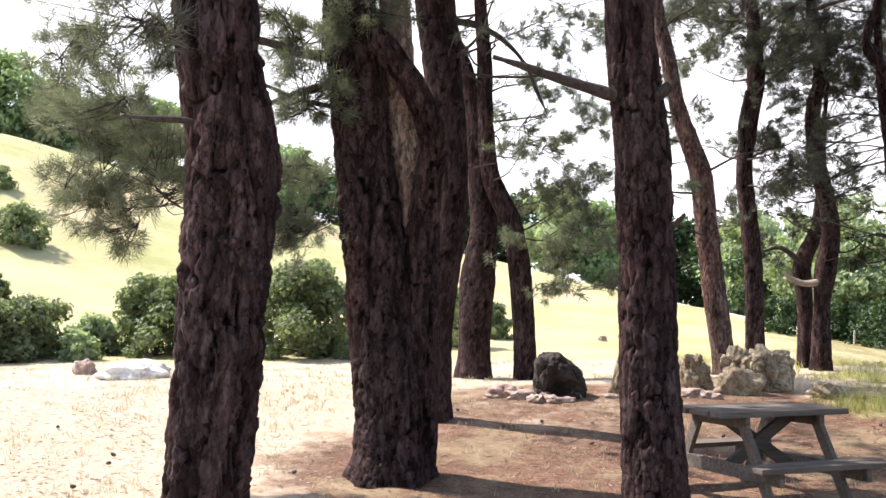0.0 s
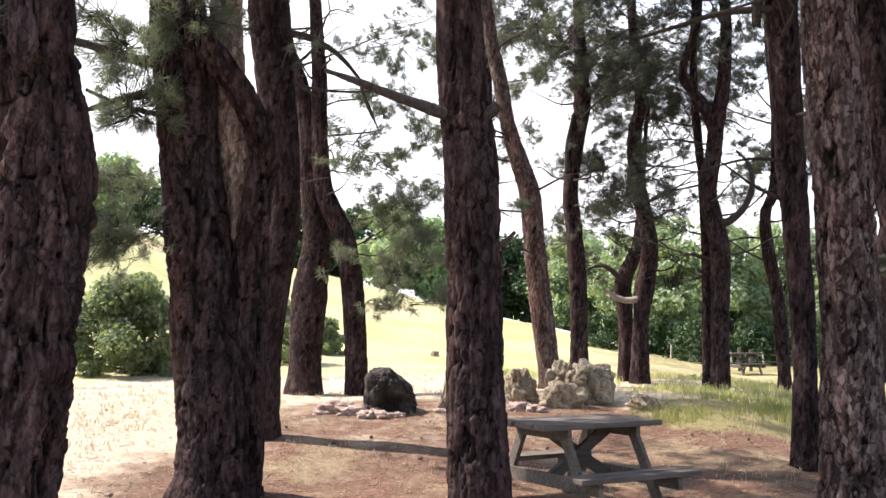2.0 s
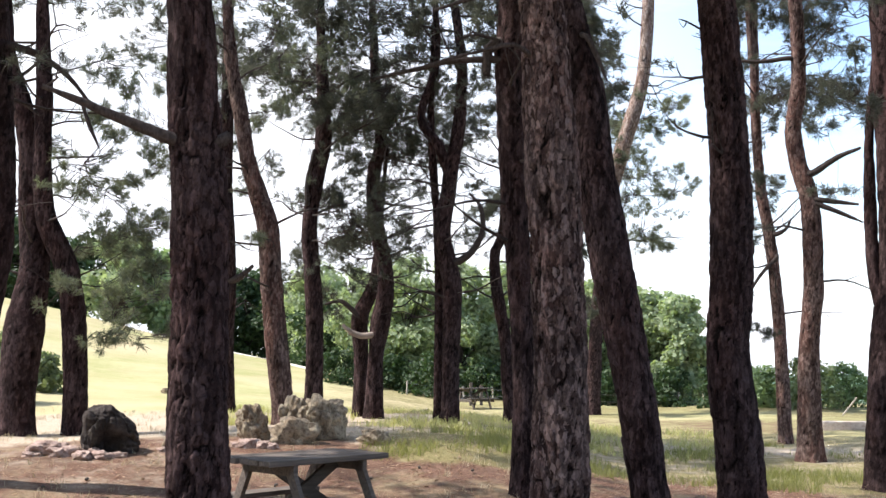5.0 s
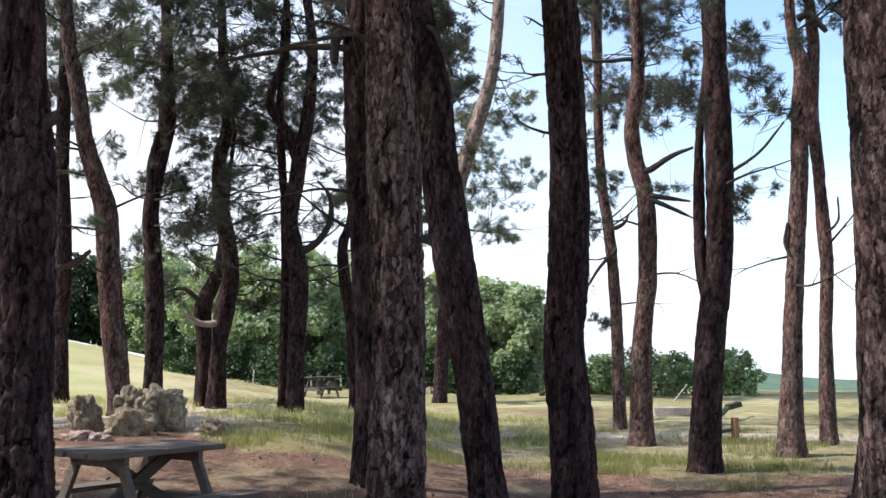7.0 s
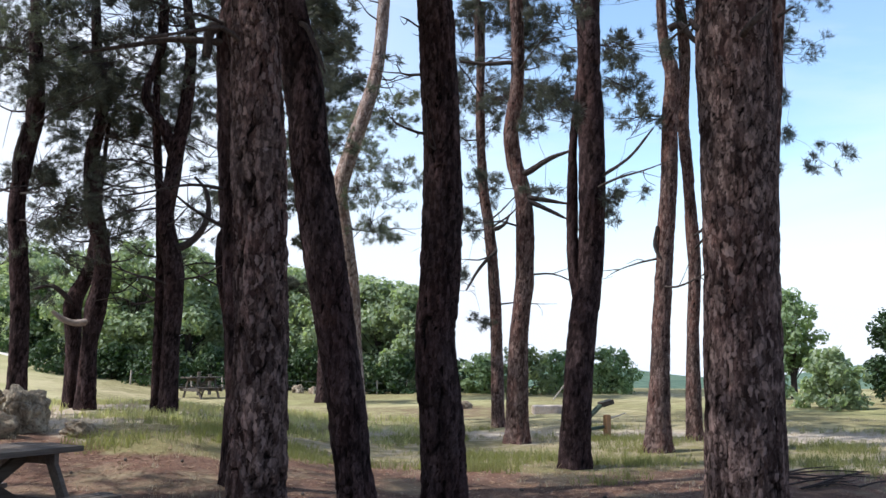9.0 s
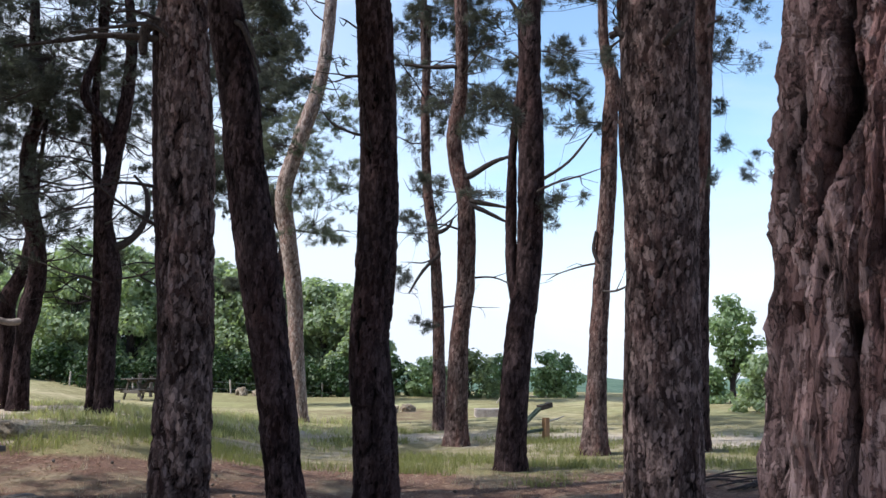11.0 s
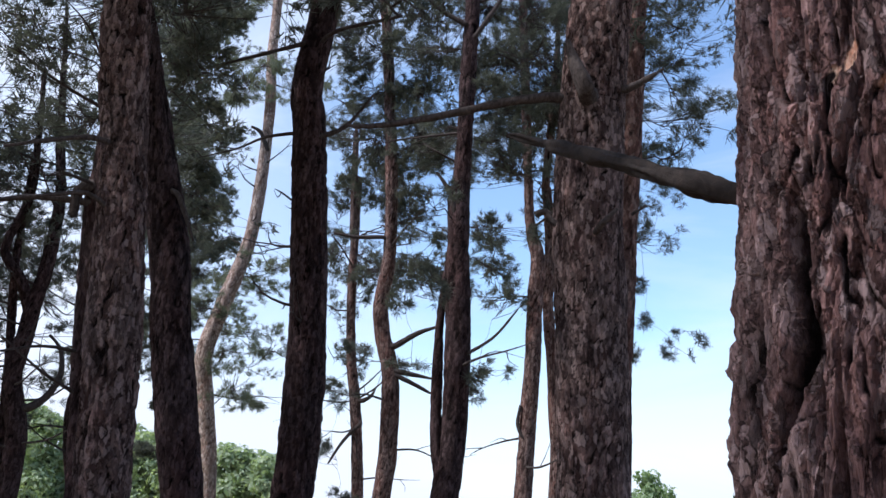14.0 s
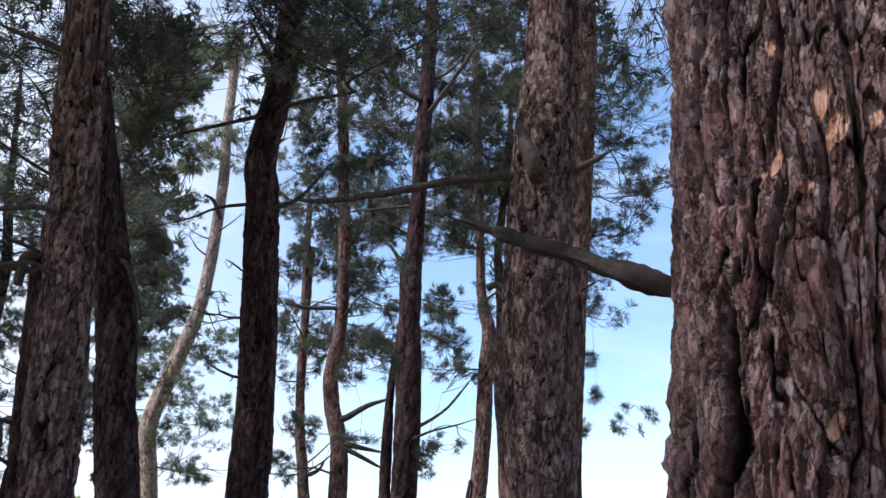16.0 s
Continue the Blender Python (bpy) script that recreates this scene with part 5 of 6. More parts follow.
def pine(key):
    spec = PINES[key]
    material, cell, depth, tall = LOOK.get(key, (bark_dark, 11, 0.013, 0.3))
    near = key in NEAR
    gen = np.random.default_rng(sum(map(ord, key)) + 11)
    bx, by, bz = spec["trunk"][0][:3]
    dist = math.hypot(bx, by)
    base = (bx, by, ground_z(bx, by))
    tree = thing("pine_tree", base, WORDS.get(key, "tall dark-barked pine with a sparse high crown"), "pine tree", "pines of the picnic grove")
    fine, seen = {"A": (0.012, 3.4), "B": (0.019, 4.8), "C": (0.014, 4.1), "L": (0.016, 5.7), "R": (0.014, 6.0)}.get(key, (0.024, 7.5))
    step = (lambda z: fine if z < seen else 0.2) if near else (lambda z: 0.055 if z < 9 else 0.15)
    around = 128 if key in ("A", "R") else 104 if key in ("B", "C", "L") else 72 if near else 34
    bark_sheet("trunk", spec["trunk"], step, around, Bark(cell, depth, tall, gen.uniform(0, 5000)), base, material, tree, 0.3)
    line = spline(spec["trunk"], 0.15)
    for n, stem in enumerate(spec["stems"]):
        # the forked pine's second stem takes the bark coloured as sunlit
        bark_sheet("stem", stem, 0.025 if near else 0.06, 60 if near else 22, Bark(cell, depth * 0.7, tall, 90 + n), base, bark_pale_lit if key == "B" and n else material, tree)
    for limb in spec["dead"]:
        # run the butt into the trunk
        k = np.argmin(np.abs(line[:, 2] - limb[0][2]))
        inner = [(*(line[k, :3] * 0.6 + np.array(limb[0][:3]) * 0.4), limb[0][3] * 1.15)] if np.linalg.norm(line[k, :3] - np.array(limb[0][:3])) < 0.6 else []
        v, f = tube(inner + limb, 0.07, 12, lambda x, y, z, a: 0.005 * waves(x * 16, y * 16, z * 16) + 0.003 * waves(x * 40, y * 40, z * 40), base)
        sheet("dead_branch", v, f, wood_stub_lit if key == "I" else bark_twig, tree, True)
    if dist > 10 and key not in ("R2", "T"):
        bare_twigs(tree, base, line, gen, 5 if key in ("P", "Q", "Q2", "N2") else 13)
    boughs = [(*b, False) for b in spec["boughs"]]
    for extra in range(2 if key == "B" else 1 if key in FULL else 0):
        boughs += [(x + gen.normal(0, 0.5 * r), y + gen.normal(0, 0.5 * r), z + gen.normal(0, 0.3 * r), r, False) for x, y, z, r in spec["boughs"]]
    top = spec["trunk"][-1][2]
    wide = 3.9 if dist < 13 or key in WIDE else 2.6
    for k in range(30 if dist < 13 else 17):
        z = top * gen.uniform(0.55, 1.0) + 0.4
        a, r = gen.uniform(0, 2 * math.pi), wide * gen.uniform(0.12, 1.0) * (1.3 - z / top * 0.65)
        x, y = np.interp(z, line[:, 2], line[:, 0]) + r * math.cos(a), np.interp(z, line[:, 2], line[:, 1]) + r * math.sin(a)
        if 33.2 < math.degrees(math.atan2(x - 0.4, y + 0.3)) < 38.2 and z < 0.5 * math.hypot(x, y):
            continue        # a clear lane of sky between the crowns
        if z / math.hypot(x, y) > (0.4 if x < y * 0.7 else 0.74):
            if k % 3 or dist < 13:
                # above the view: an unseen bough added to shade ground and trunks
                boughs.append((x, y, z, gen.uniform(0.7, 1.1), True))
        elif dist > 15:
            boughs.append((x, y, z, gen.uniform(0.55, 0.95), False))
    crown(tree, base, line, boughs, gen, needle_warm if key in WARM else needle_green, dist < 12, 2.0 if key == "K2" else 1.9 if key == "B" else 1.6 if key in ("P", "Q", "Q2", "N1", "N2", "M", "L1") else 1.1)
    return tree


for key in PINES:
    pine(key)


def near_pine():
    """The big pine beside the camera: two fused stems, a deep seam between them, thick plates."""
    base = (2.05, 0.31, ground_z(2.05, 0.31))
    tree = thing("pine_tree", base, "massive pine with thick fissured reddish-grey bark and flaking plates", "pine tree", "pines of the picnic grove")
    path = [(2.03, 0.34, -0.05, 0.4), (2.07, 0.31, 0.5, 0.32), (2.09, 0.265, 1.7, 0.295), (2.12, 0.215, 2.7, 0.29), (2.14, 0.16, 4.2, 0.28), (2.2, 0.1, 7.0, 0.2), (2.25, 0.05, 10.5, 0.04)]
    # fresh scars where plates have dropped off: bearing, height, half width, half height
    scars = ((-92.4, 2.552, 2.0, 0.018), (-108.2, 2.42, 2.8, 0.03), (-112.8, 2.365, 3.4, 0.036), (-92.0, 2.33, 2.0, 0.026), (-86.5, 2.306, 2.2, 0.016), (-102.9, 2.273, 1.8, 0.014), (-106.1, 1.883, 2.6, 0.026), (-126, 2.38, 1.8, 0.02))

    # fissures: (height, bearing) along each, depth, half width in degrees
    slots = (([(0.2, -44), (1.44, -54), (1.54, -53), (1.62, -59), (1.75, -66), (1.88, -72), (2.06, -70)], 0.1, 2.5), ([(1.5, -36), (1.65, -44), (1.75, -48), (1.85, -52), (1.98, -51)], 0.1, 2.0),
             ([(1.93, -47), (2.08, -38)], 0.08, 2.0), ([(0.3, -30), (1.4, -41), (1.6, -41)], 0.07, 1.5), ([(2.12, -61), (2.3, -59), (2.45, -57), (2.7, -63), (3.4, -60)], 0.09, 1.8), ([(2.06, -83), (2.15, -87), (2.27, -94)], 0.08, 2.0),
             ([(1.76, -78), (1.88, -78)], 0.06, 1.3), ([(1.64, -84), (1.82, -86)], 0.06, 1.3), ([(1.84, -89), (1.96, -90)], 0.05, 1.3), ([(1.68, -94), (1.83, -95)], 0.06, 1.3), ([(0.8, -80), (1.49, -76), (1.65, -79)], 0.06, 1.5),
             ([(2.36, -90), (2.55, -97), (3.2, -95)], 0.06, 1.7), ([(0.5, -98), (1.55, -97)], 0.05, 1.5), ([(1.9, -111), (2.35, -106)], 0.05, 1.5), ([(0.6, -122), (2.8, -118)], 0.05, 1.8), ([(0.5, -14), (2.9, -20)], 0.06, 2.0),
             ([(0.5, -66), (1.3, -65)], 0.05, 1.4), ([(2.4, -74), (3.1, -78)], 0.05, 1.4), ([(0.3, 60), (3.4, 52)], 0.06, 3.0), ([(0.3, 140), (3.4, 150)], 0.06, 3.0), ([(0.3, 15), (3.4, 20)], 0.06, 3.0), ([(0.3, -165), (3.4, -160)], 0.06, 3.0))
    slots = [(np.array(line), hollow, half) for line, hollow, half in slots]

    def relief(x, y, z, a):
        k = np.clip(z / 2.7, 0, 1)
        ang = np.degrees(np.arctan2(x - 2.03 - 0.07 * k, y - 0.34 + 0.12 * k))      # round the stem, from +y to +x
        o = np.zeros(len(x))
        w1, w2 = waves(ang / 26, z * 2.2, o, 2), waves(ang / 8, z * 6.0, o, 5)
        f1 = waves(ang / 2.2, z * 20, o, 8)
        f2 = waves(ang / 0.9, z * 48, o, 10)
        u = ang + 6 * w1 + 3.4 * w2 + 0.5 * f1
        gap, tone, slope = plates(u / 13.5 + 0.12 * f1, z * 4.3 + 0.5 * w1 + 0.3 * w2, o, 12)
        gap2, tone2, slope2 = plates(u / 6.2 + 0.2 * f1, z * 9.5 + 0.6 * w2 + 0.2 * f1, o, 40)
        gap3, tone3, slope3 = plates(u / 1.9 + 0.25 * f1, z * 30 + 0.8 * w2, o, 70)
        plate = np.clip((gap + 0.05 * f1) / 0.15, 0, 1) ** 0.5
        step2 = np.clip(gap2 / 0.12, 0, 1)
        deep = np.clip(np.abs(waves(u / 16, z * 0.45, o, 9)) / 0.22, 0, 1) ** 0.7
        cut = np.zeros(len(x))
        for line, hollow, half in slots:
            where = np.interp(z, line[:, 0], line[:, 1])
            z0, z1 = line[0, 0], line[-1, 0]
            wide = half * (1.05 + 0.5 * w2)
            hollow = hollow * (1 - 0.6 * np.clip((-74 - where) / 8, 0, 1))
            gap_to = np.abs(0.6 * ang + 0.4 * u - where)
            t = np.clip((gap_to - 0.5 * wide) / (wide + 1e-6), 0, 1)
            ends = np.clip((z - z0 + 0.1) / 0.16, 0, 1) * np.clip((z1 + 0.1 - z) / 0.16, 0, 1)
            cut = np.maximum(cut, hollow * ends * (1 - t * t * (3 - 2 * t)))
        scar = np.zeros(len(x))
        for b, h, dw, dh in scars:
            edge = ((ang - b + 3.2 * (z - h) / dh * w1) / dw) ** 2 + ((z - h) / dh) ** 2 + 0.35 * w2 + 0.3 * f1
            scar = np.maximum(scar, np.clip((1.0 - edge) / 0.12, 0, 1))
        flakes = 0.012 * (plate - 0.6) + 0.012 * (tone - 0.5) + 0.012 * slope + plate * (0.014 * (tone2 - 0.5) + 0.014 * slope2 + 0.004 * (step2 - 1)) + 0.0055 * (tone3 - 0.5) + 0.006 * slope3
        out = (0.03 - 0.018 * np.clip((-72 - ang) / 12, 0, 1)) * (deep - 0.8) + flakes * (1 - 0.7 * scar) - 0.005 * scar - cut + 0.012 * w1 + 0.004 * f1 + 0.0035 * f2
        # 0 in furrows and slots, which take the bark colour darkened for shade
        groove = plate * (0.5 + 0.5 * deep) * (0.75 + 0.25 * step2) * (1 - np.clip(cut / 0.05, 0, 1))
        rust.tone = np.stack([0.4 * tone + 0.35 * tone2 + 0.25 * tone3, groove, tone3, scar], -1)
        return out

    class Rust:
        """Carries the tones of the big trunk from its relief to its mesh."""
        tone = None

        def __call__(self, x, y, z, a):
            return relief(x, y, z, a)

    rust = Rust()
    angles = np.radians(np.concatenate([np.linspace(5, 150, 330, endpoint=False), np.linspace(150, 365, 60, endpoint=False)]))
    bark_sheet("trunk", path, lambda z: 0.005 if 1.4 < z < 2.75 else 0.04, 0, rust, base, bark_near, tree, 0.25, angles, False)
    limb = [(2.05, 0.3, 2.14, 0.033)] + [(2.105, 0.544, 2.242, 0.029), (2.127, 0.677, 2.31, 0.023), (2.254, 0.953, 2.464, 0.019), (2.401, 1.267, 2.638, 0.017), (2.457, 1.438, 2.731, 0.005)]
    v, f = tube(limb, 0.012, 20, lambda x, y, z, a: 0.01 * waves(x * 9 + y * 9, np.cos(a) * 2.5, z * 6) - 0.006 * np.clip(waves(np.cos(a) * 4, np.sin(a) * 4, z * 3, 6), 0, 1) + 0.006 * waves(x * 12, np.sin(a) * 5, z * 12) + 0.003 * waves(x * 60, y * 60, z * 60), base)
    sheet("dead_branch", v, f, wood_branch, tree, True)["label"] = "weathered grey dead branch"
    line = spline(path, 0.15)
    gen = np.random.default_rng(77)
    # unseen boughs overhead and behind the camera, added to block sky light
    boughs = []
    for k in range(64):
        z, a, r = gen.uniform(5.6, 10.8), gen.uniform(0, 6.28), gen.uniform(0.5, 4.2)
        x, y = 2.2 + r * math.cos(a), 0.1 + r * math.sin(a)
        if y < -1.5 or z - 2.6 > 0.95 * math.hypot(x - 0.35, y + 0.3):
            boughs.append((x, y, z, 0.9, True))
    crown(tree, base, line, boughs, gen, needle_green, False)


wood_branch = wood_material("weathered_branch", (0.006, 0.004, 0.0035), (0.03, 0.021, 0.017))
near_pine()


# ---- broadleaf trees and shrubs ----
def leaves(blobs, per, size, gen, flat=0.75):
    """Leaf blades over the outsides of uneven clumps (x, y, z, radius)."""
    blobs = np.array(blobs)
    share = blobs[:, 3] ** 2
    pick = gen.choice(len(blobs), per, p=share / share.sum())
    d = gen.normal(0, 1, (per, 3))
    d /= np.linalg.norm(d, axis=1)[:, None]
    c = blobs[pick, :3] + d * (blobs[pick, 3] * gen.uniform(0.3, 1.1, per) ** 0.6)[:, None] * np.array([1, 1, flat])
    n = d + gen.normal(0, 0.6, (per, 3)) + np.array([0, 0, 0.4])
    n /= np.linalg.norm(n, axis=1)[:, None]
    u = np.cross(n, gen.normal(0, 1, (per, 3)))
    u /= np.linalg.norm(u, axis=1)[:, None] + 1e-9
    w = np.cross(n, u)
    s = (size * gen.uniform(0.6, 1.3, per))[:, None]
    verts = np.stack([c - u * s * 0.5, c + w * s * 0.3, c + u * s * 0.5 - n * s * 0.12, c - w * s * 0.3], 1).reshape(-1, 3)
    return verts, np.arange(per * 4).reshape(-1, 4)


def broadleaf(name, az, r, h, w, material, label, category, count, size, trunk=True, low=0.0, group=""):
    """A tree or shrub: a stem with limbs and many clumps of leaves with gaps between them."""
    x, y = r * math.sin(radians(az)), r * math.cos(radians(az))
    gen = np.random.default_rng(int(abs(az) * 37 + r * 11))
    ob = thing(name, (x, y, ground_z(x, y)), label, category, group)
    wood, blobs = [], []
    tall = h * (0.3 if trunk else 0.12)
    lean = gen.normal(0, 0.03 * h, 2)
    wood.append(tube([(0, 0, -0.1, 0.035 * h), (lean[0] * 0.4, lean[1] * 0.4, tall, 0.026 * h), (lean[0], lean[1], h * 0.85, 0.006 * h)], h * 0.08, 7))
    number = 44 if trunk else 42
    for k in range(number):
        t = (k + 0.5) / number
        z = h * (low + (0.95 - low) * t)
        wide = w / 2 * (math.sin(math.pi * min(max((z / h - low * 0.8) / (1.02 - low * 0.8), 0.06), 0.98)) ** 0.55) * (1.05 - 0.35 * t)
        if not trunk:
            wide = w / 2 * math.sqrt(max(0.0, 1 - (z / h) ** 2.4)) * 0.9
        a = k * 2.4 + gen.normal(0, 0.5)
        d = wide * math.sqrt(gen.uniform(0.0, 1.0))
        c = (d * math.cos(a), d * math.sin(a), z + gen.normal(0, 0.03 * h))
        blobs.append((*c, w * (gen.uniform(0.12, 0.21) if trunk else gen.uniform(0.1, 0.17))))
        s = h * (low * 0.5 + 0.6 * t * (1 - low)) * 0.8
        wood.append(tube([(0, 0, s, 0.006 * h), (c[0] * 0.6, c[1] * 0.6, (s + c[2]) / 2 + 0.02 * h, 0.004 * h), (*c, 0.001 * h)], h * 0.09, 4))
    v, f = join(wood)
    sheet("stem" if not trunk else "trunk", v, f, bark_twig, ob, True)
    v, f = leaves(blobs, count, size, gen)
    sheet("crown", v, f, material, ob)
    return ob


# the row of broadleaf trees behind the far fence
for az, r, h, w, mat in ((17.5, 60, 6.3, 5.5, leaf_bright), (20.3, 54, 6.0, 4.8, leaf_bright), (22.6, 50, 6.6, 4.8, leaf_bright), (25.6, 49, 6.9, 4.6, leaf_bright), (28.4, 51, 6.5, 4.6, leaf_bright),
                         (31.0, 50, 6.0, 4.5, leaf_bright), (33.6, 49, 5.7, 4.4, leaf_bright), (36.4, 48, 5.6, 4.3, leaf_bright), (38.3, 47, 5.0, 3.2, leaf_bright)):
    broadleaf("broadleaf_tree", az, r, h, w, mat, "leafy green tree at the far edge of the field", "tree", 11000, 0.26, group="trees behind the fence")
# dark-leaved shrubs put under the crowns to stand for the shade there
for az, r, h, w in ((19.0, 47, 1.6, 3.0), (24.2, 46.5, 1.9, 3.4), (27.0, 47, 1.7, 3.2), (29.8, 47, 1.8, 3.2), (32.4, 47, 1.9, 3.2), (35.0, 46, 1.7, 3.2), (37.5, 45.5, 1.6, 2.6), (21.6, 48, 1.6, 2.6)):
    broadleaf("shrub", az, r, h, w, leaf_dark, "dark undergrowth shrub added for the shade under the trees", "shrub", 1800, 0.2, False, group="undergrowth along the fence")
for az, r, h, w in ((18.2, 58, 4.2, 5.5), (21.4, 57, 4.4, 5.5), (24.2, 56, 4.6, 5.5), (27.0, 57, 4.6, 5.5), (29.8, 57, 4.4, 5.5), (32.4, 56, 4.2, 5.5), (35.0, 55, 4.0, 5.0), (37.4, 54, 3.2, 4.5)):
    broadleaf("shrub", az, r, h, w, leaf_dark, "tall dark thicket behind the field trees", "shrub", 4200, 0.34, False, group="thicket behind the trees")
# wood on the hillside
for az, r, h, w, mat in ((-1, 80, 6.5, 7, leaf_dark), (1.5, 78, 6.6, 6.5, leaf_dark), (4, 80, 6.2, 6.5, leaf_dark), (6.6, 72, 6.6, 6, leaf_bright), (9, 73, 6.2, 6, leaf_mid), (11, 82, 7.5, 6.5, leaf_dark),
                         (13.4, 84, 7.8, 6.5, leaf_dark), (15.6, 82, 7.2, 6.5, leaf_dark), (-5, 79, 6, 7, leaf_dark), (-9, 80, 6, 7, leaf_mid)):
    broadleaf("broadleaf_tree", az, r, h, w, mat, "dense dark tree of the wood on the hillside", "tree", 6500, 0.4, low=0.1, group="hillside wood")
for az, r, h, w, mat in ((-27, 72, 5.6, 7, leaf_mid), (-24.2, 70, 5.4, 6, leaf_mid), (-21.8, 71, 4.9, 5.5, leaf_mid), (-19.4, 73, 5.2, 5.5, leaf_mid), (-16, 74, 6.5, 6, leaf_mid), (-12.5, 75, 6.0, 6, leaf_mid)):
    broadleaf("broadleaf_tree", az, r, h, w, mat, "rounded green tree on top of the grassy hill", "tree", 6500, 0.38, low=0.05, group="trees on the hilltop")
# shrubs on the left slope
for az, r, h, w, mat, n in ((-8.0, 23.4, 2.15, 2.9, leaf_olive, 17000), (-16.2, 24.0, 1.8, 2.5, leaf_olive, 11000), (-19.4, 24.5, 0.8, 1.5, leaf_bright, 4000), (-23.0, 23.5, 1.3, 2.4, leaf_olive, 9000), (-25.6, 23, 1.5, 2.0, leaf_olive, 6000),
                            (-11.8, 25.5, 1.3, 1.5, leaf_olive, 3000), (-20.2, 22.6, 0.6, 0.9, leaf_bright, 1500), (0.9, 27, 1.7, 1.6, leaf_olive, 2500), (2.8, 30, 1.0, 1.5, leaf_olive, 1800),
                            (-23.4, 40, 1.5, 2.6, leaf_olive, 2500), (-24.6, 31, 1.1, 1.0, leaf_olive, 1500), (-24.6, 48, 1.0, 1.6, leaf_olive, 1200), (-3.2, 25, 1.4, 1.6, leaf_olive, 3000)):
    broadleaf("shrub", az, r, h, w, mat, "rounded evergreen shrub on the dry slope", "shrub", n, 0.12 if r < 28 else 0.2, False, group="shrubs on the slope")
# bushes and trees along the brow
for name, az, r, h, w, mat, n, low in (("shrub", 42.6, 40, 1.5, 2.2, leaf_mid, 2600, 0), ("shrub", 44.8, 39, 1.9, 2.6, leaf_olive, 2600, 0), ("shrub", 46.6, 41, 1.6, 2.0, leaf_mid, 2200, 0), ("shrub", 49.8, 40, 1.75, 2.3, leaf_mid, 3000, 0),
                                       ("broadleaf_tree", 59.6, 37, 3.7, 2.0, leaf_mid, 3800, 0.3), ("shrub", 61.6, 30, 1.6, 2.0, leaf_bright, 3000, 0), ("broadleaf_tree", 64.8, 33, 2.9, 1.9, leaf_dark, 3800, 0.1), ("shrub", 58.2, 36, 1.3, 1.7, leaf_mid, 2200, 0),
                                       ("shrub", 67.5, 31, 1.7, 2.4, leaf_mid, 2500, 0), ("shrub", 40.3, 41, 1.7, 2.0, leaf_dark, 2200, 0), ("shrub", 53.0, 120, 3.5, 9, leaf_mid, 2500, 0), ("shrub", 56.0, 140, 4.0, 11, leaf_mid, 2500, 0)):
    broadleaf(name, az, r, h, w, mat, "leafy bush against the sky at the brow" if name == "shrub" else "small bushy tree standing on the brow", "shrub" if name == "shrub" else "tree", n, 0.17, name != "shrub", low, "growth along the brow")


# ---- rocks ----
def rock(name, place, size, material, label, seed, rough=0.3, turn=0.0, tilt=0.0, category="rock", shape=None, group="", boxy=0.72):
    x, y = place
    ob = None
    bm = bmesh.new()
    bmesh.ops.create_icosphere(bm, subdivisions=6 if size[2] > 0.36 else 4, radius=1.0)
    for v in bm.verts:
        p = Vector([math.copysign(abs(c) ** boxy, c) for c in v.co]) * (0.9 if boxy < 1 else 1.0)
        d = noise.voronoi(p * 1.25 + Vector((seed, 0, 0)))[0]
        k = 1 + rough * (1.3 * (d[1] - d[0]) - 0.4) + rough * 0.7 * noise.fractal(p * 2.2 + Vector((0, seed, 0)), 1.0, 2.0, 5) - 0.15 * (1 - abs(noise.noise(p * 1.7 + Vector((0, 2, seed))))) ** 9 - 0.12 * max(0.0, noise.noise(p * 4.2 + Vector((seed, 3, 0))) - 0.12) + 0.045 * noise.noise(p * 8) + 0.018 * noise.noise(p * 19)
        p = p * k
        p.z = max(p.z, -0.55)
        if shape:
            p = shape(p)
        v.co = Vector((p.x * size[0], p.y * size[1], (p.z + 0.42) * size[2]))
    bmesh.ops.rotate(bm, verts=bm.verts[:], matrix=Matrix.Rotation(radians(tilt), 3, "Y"), cent=(0, 0, 0))
    bmesh.ops.rotate(bm, verts=bm.verts[:], matrix=Matrix.Rotation(radians(turn), 3, "Z"), cent=(0, 0, 0))
    for fc in bm.faces:
        fc.smooth = True
    ob = part(name, bm, material, None)
    ob.location = (x, y, ground_z(x, y) - 0.02)
    return tagged(ob, label, category, group)


def spot(az, r):
    return r * math.sin(radians(az)), r * math.cos(radians(az))


rock("boulder", spot(18.15, 14.35), (0.37, 0.34, 0.44), stone, "large rough pitted limestone boulder in the grass", 3.1, 0.2, 20, 4, "boulder", boxy=0.68)
rock("boulder", spot(16.85, 14.55), (0.3, 0.28, 0.45), stone, "rough limestone boulder leaning on another", 9.4, 0.26, 60, -10, "boulder")
rock("rock", spot(16.5, 13.85), (0.34, 0.25, 0.27), stone, "wedge-shaped grey rock in front of the boulders", 5.2, 0.3, -12, 14)
rock("boulder", spot(14.4, 14.3), (0.25, 0.24, 0.38), stone, "pointed weathered limestone rock", 7.7, 0.28, 0, -10, "boulder")
for az, r, s in ((14.2, 13.5, 0.2), (14.9, 13.45, 0.16), (15.4, 13.4, 0.13), (13.6, 13.55, 0.13), (9.6, 13.2, 0.12)):
    rock("rock", spot(az, r), (s, s * 0.7, s * 0.5), stone_pink, "small flat pale stone on the ground", az, 0.3, az * 40, 0, group="small stones by the boulders")
rock("rock", spot(21.2, 13.7), (0.26, 0.2, 0.16), stone, "low rough stone half hidden in the grass", 12.3, 0.3, 10, 22)
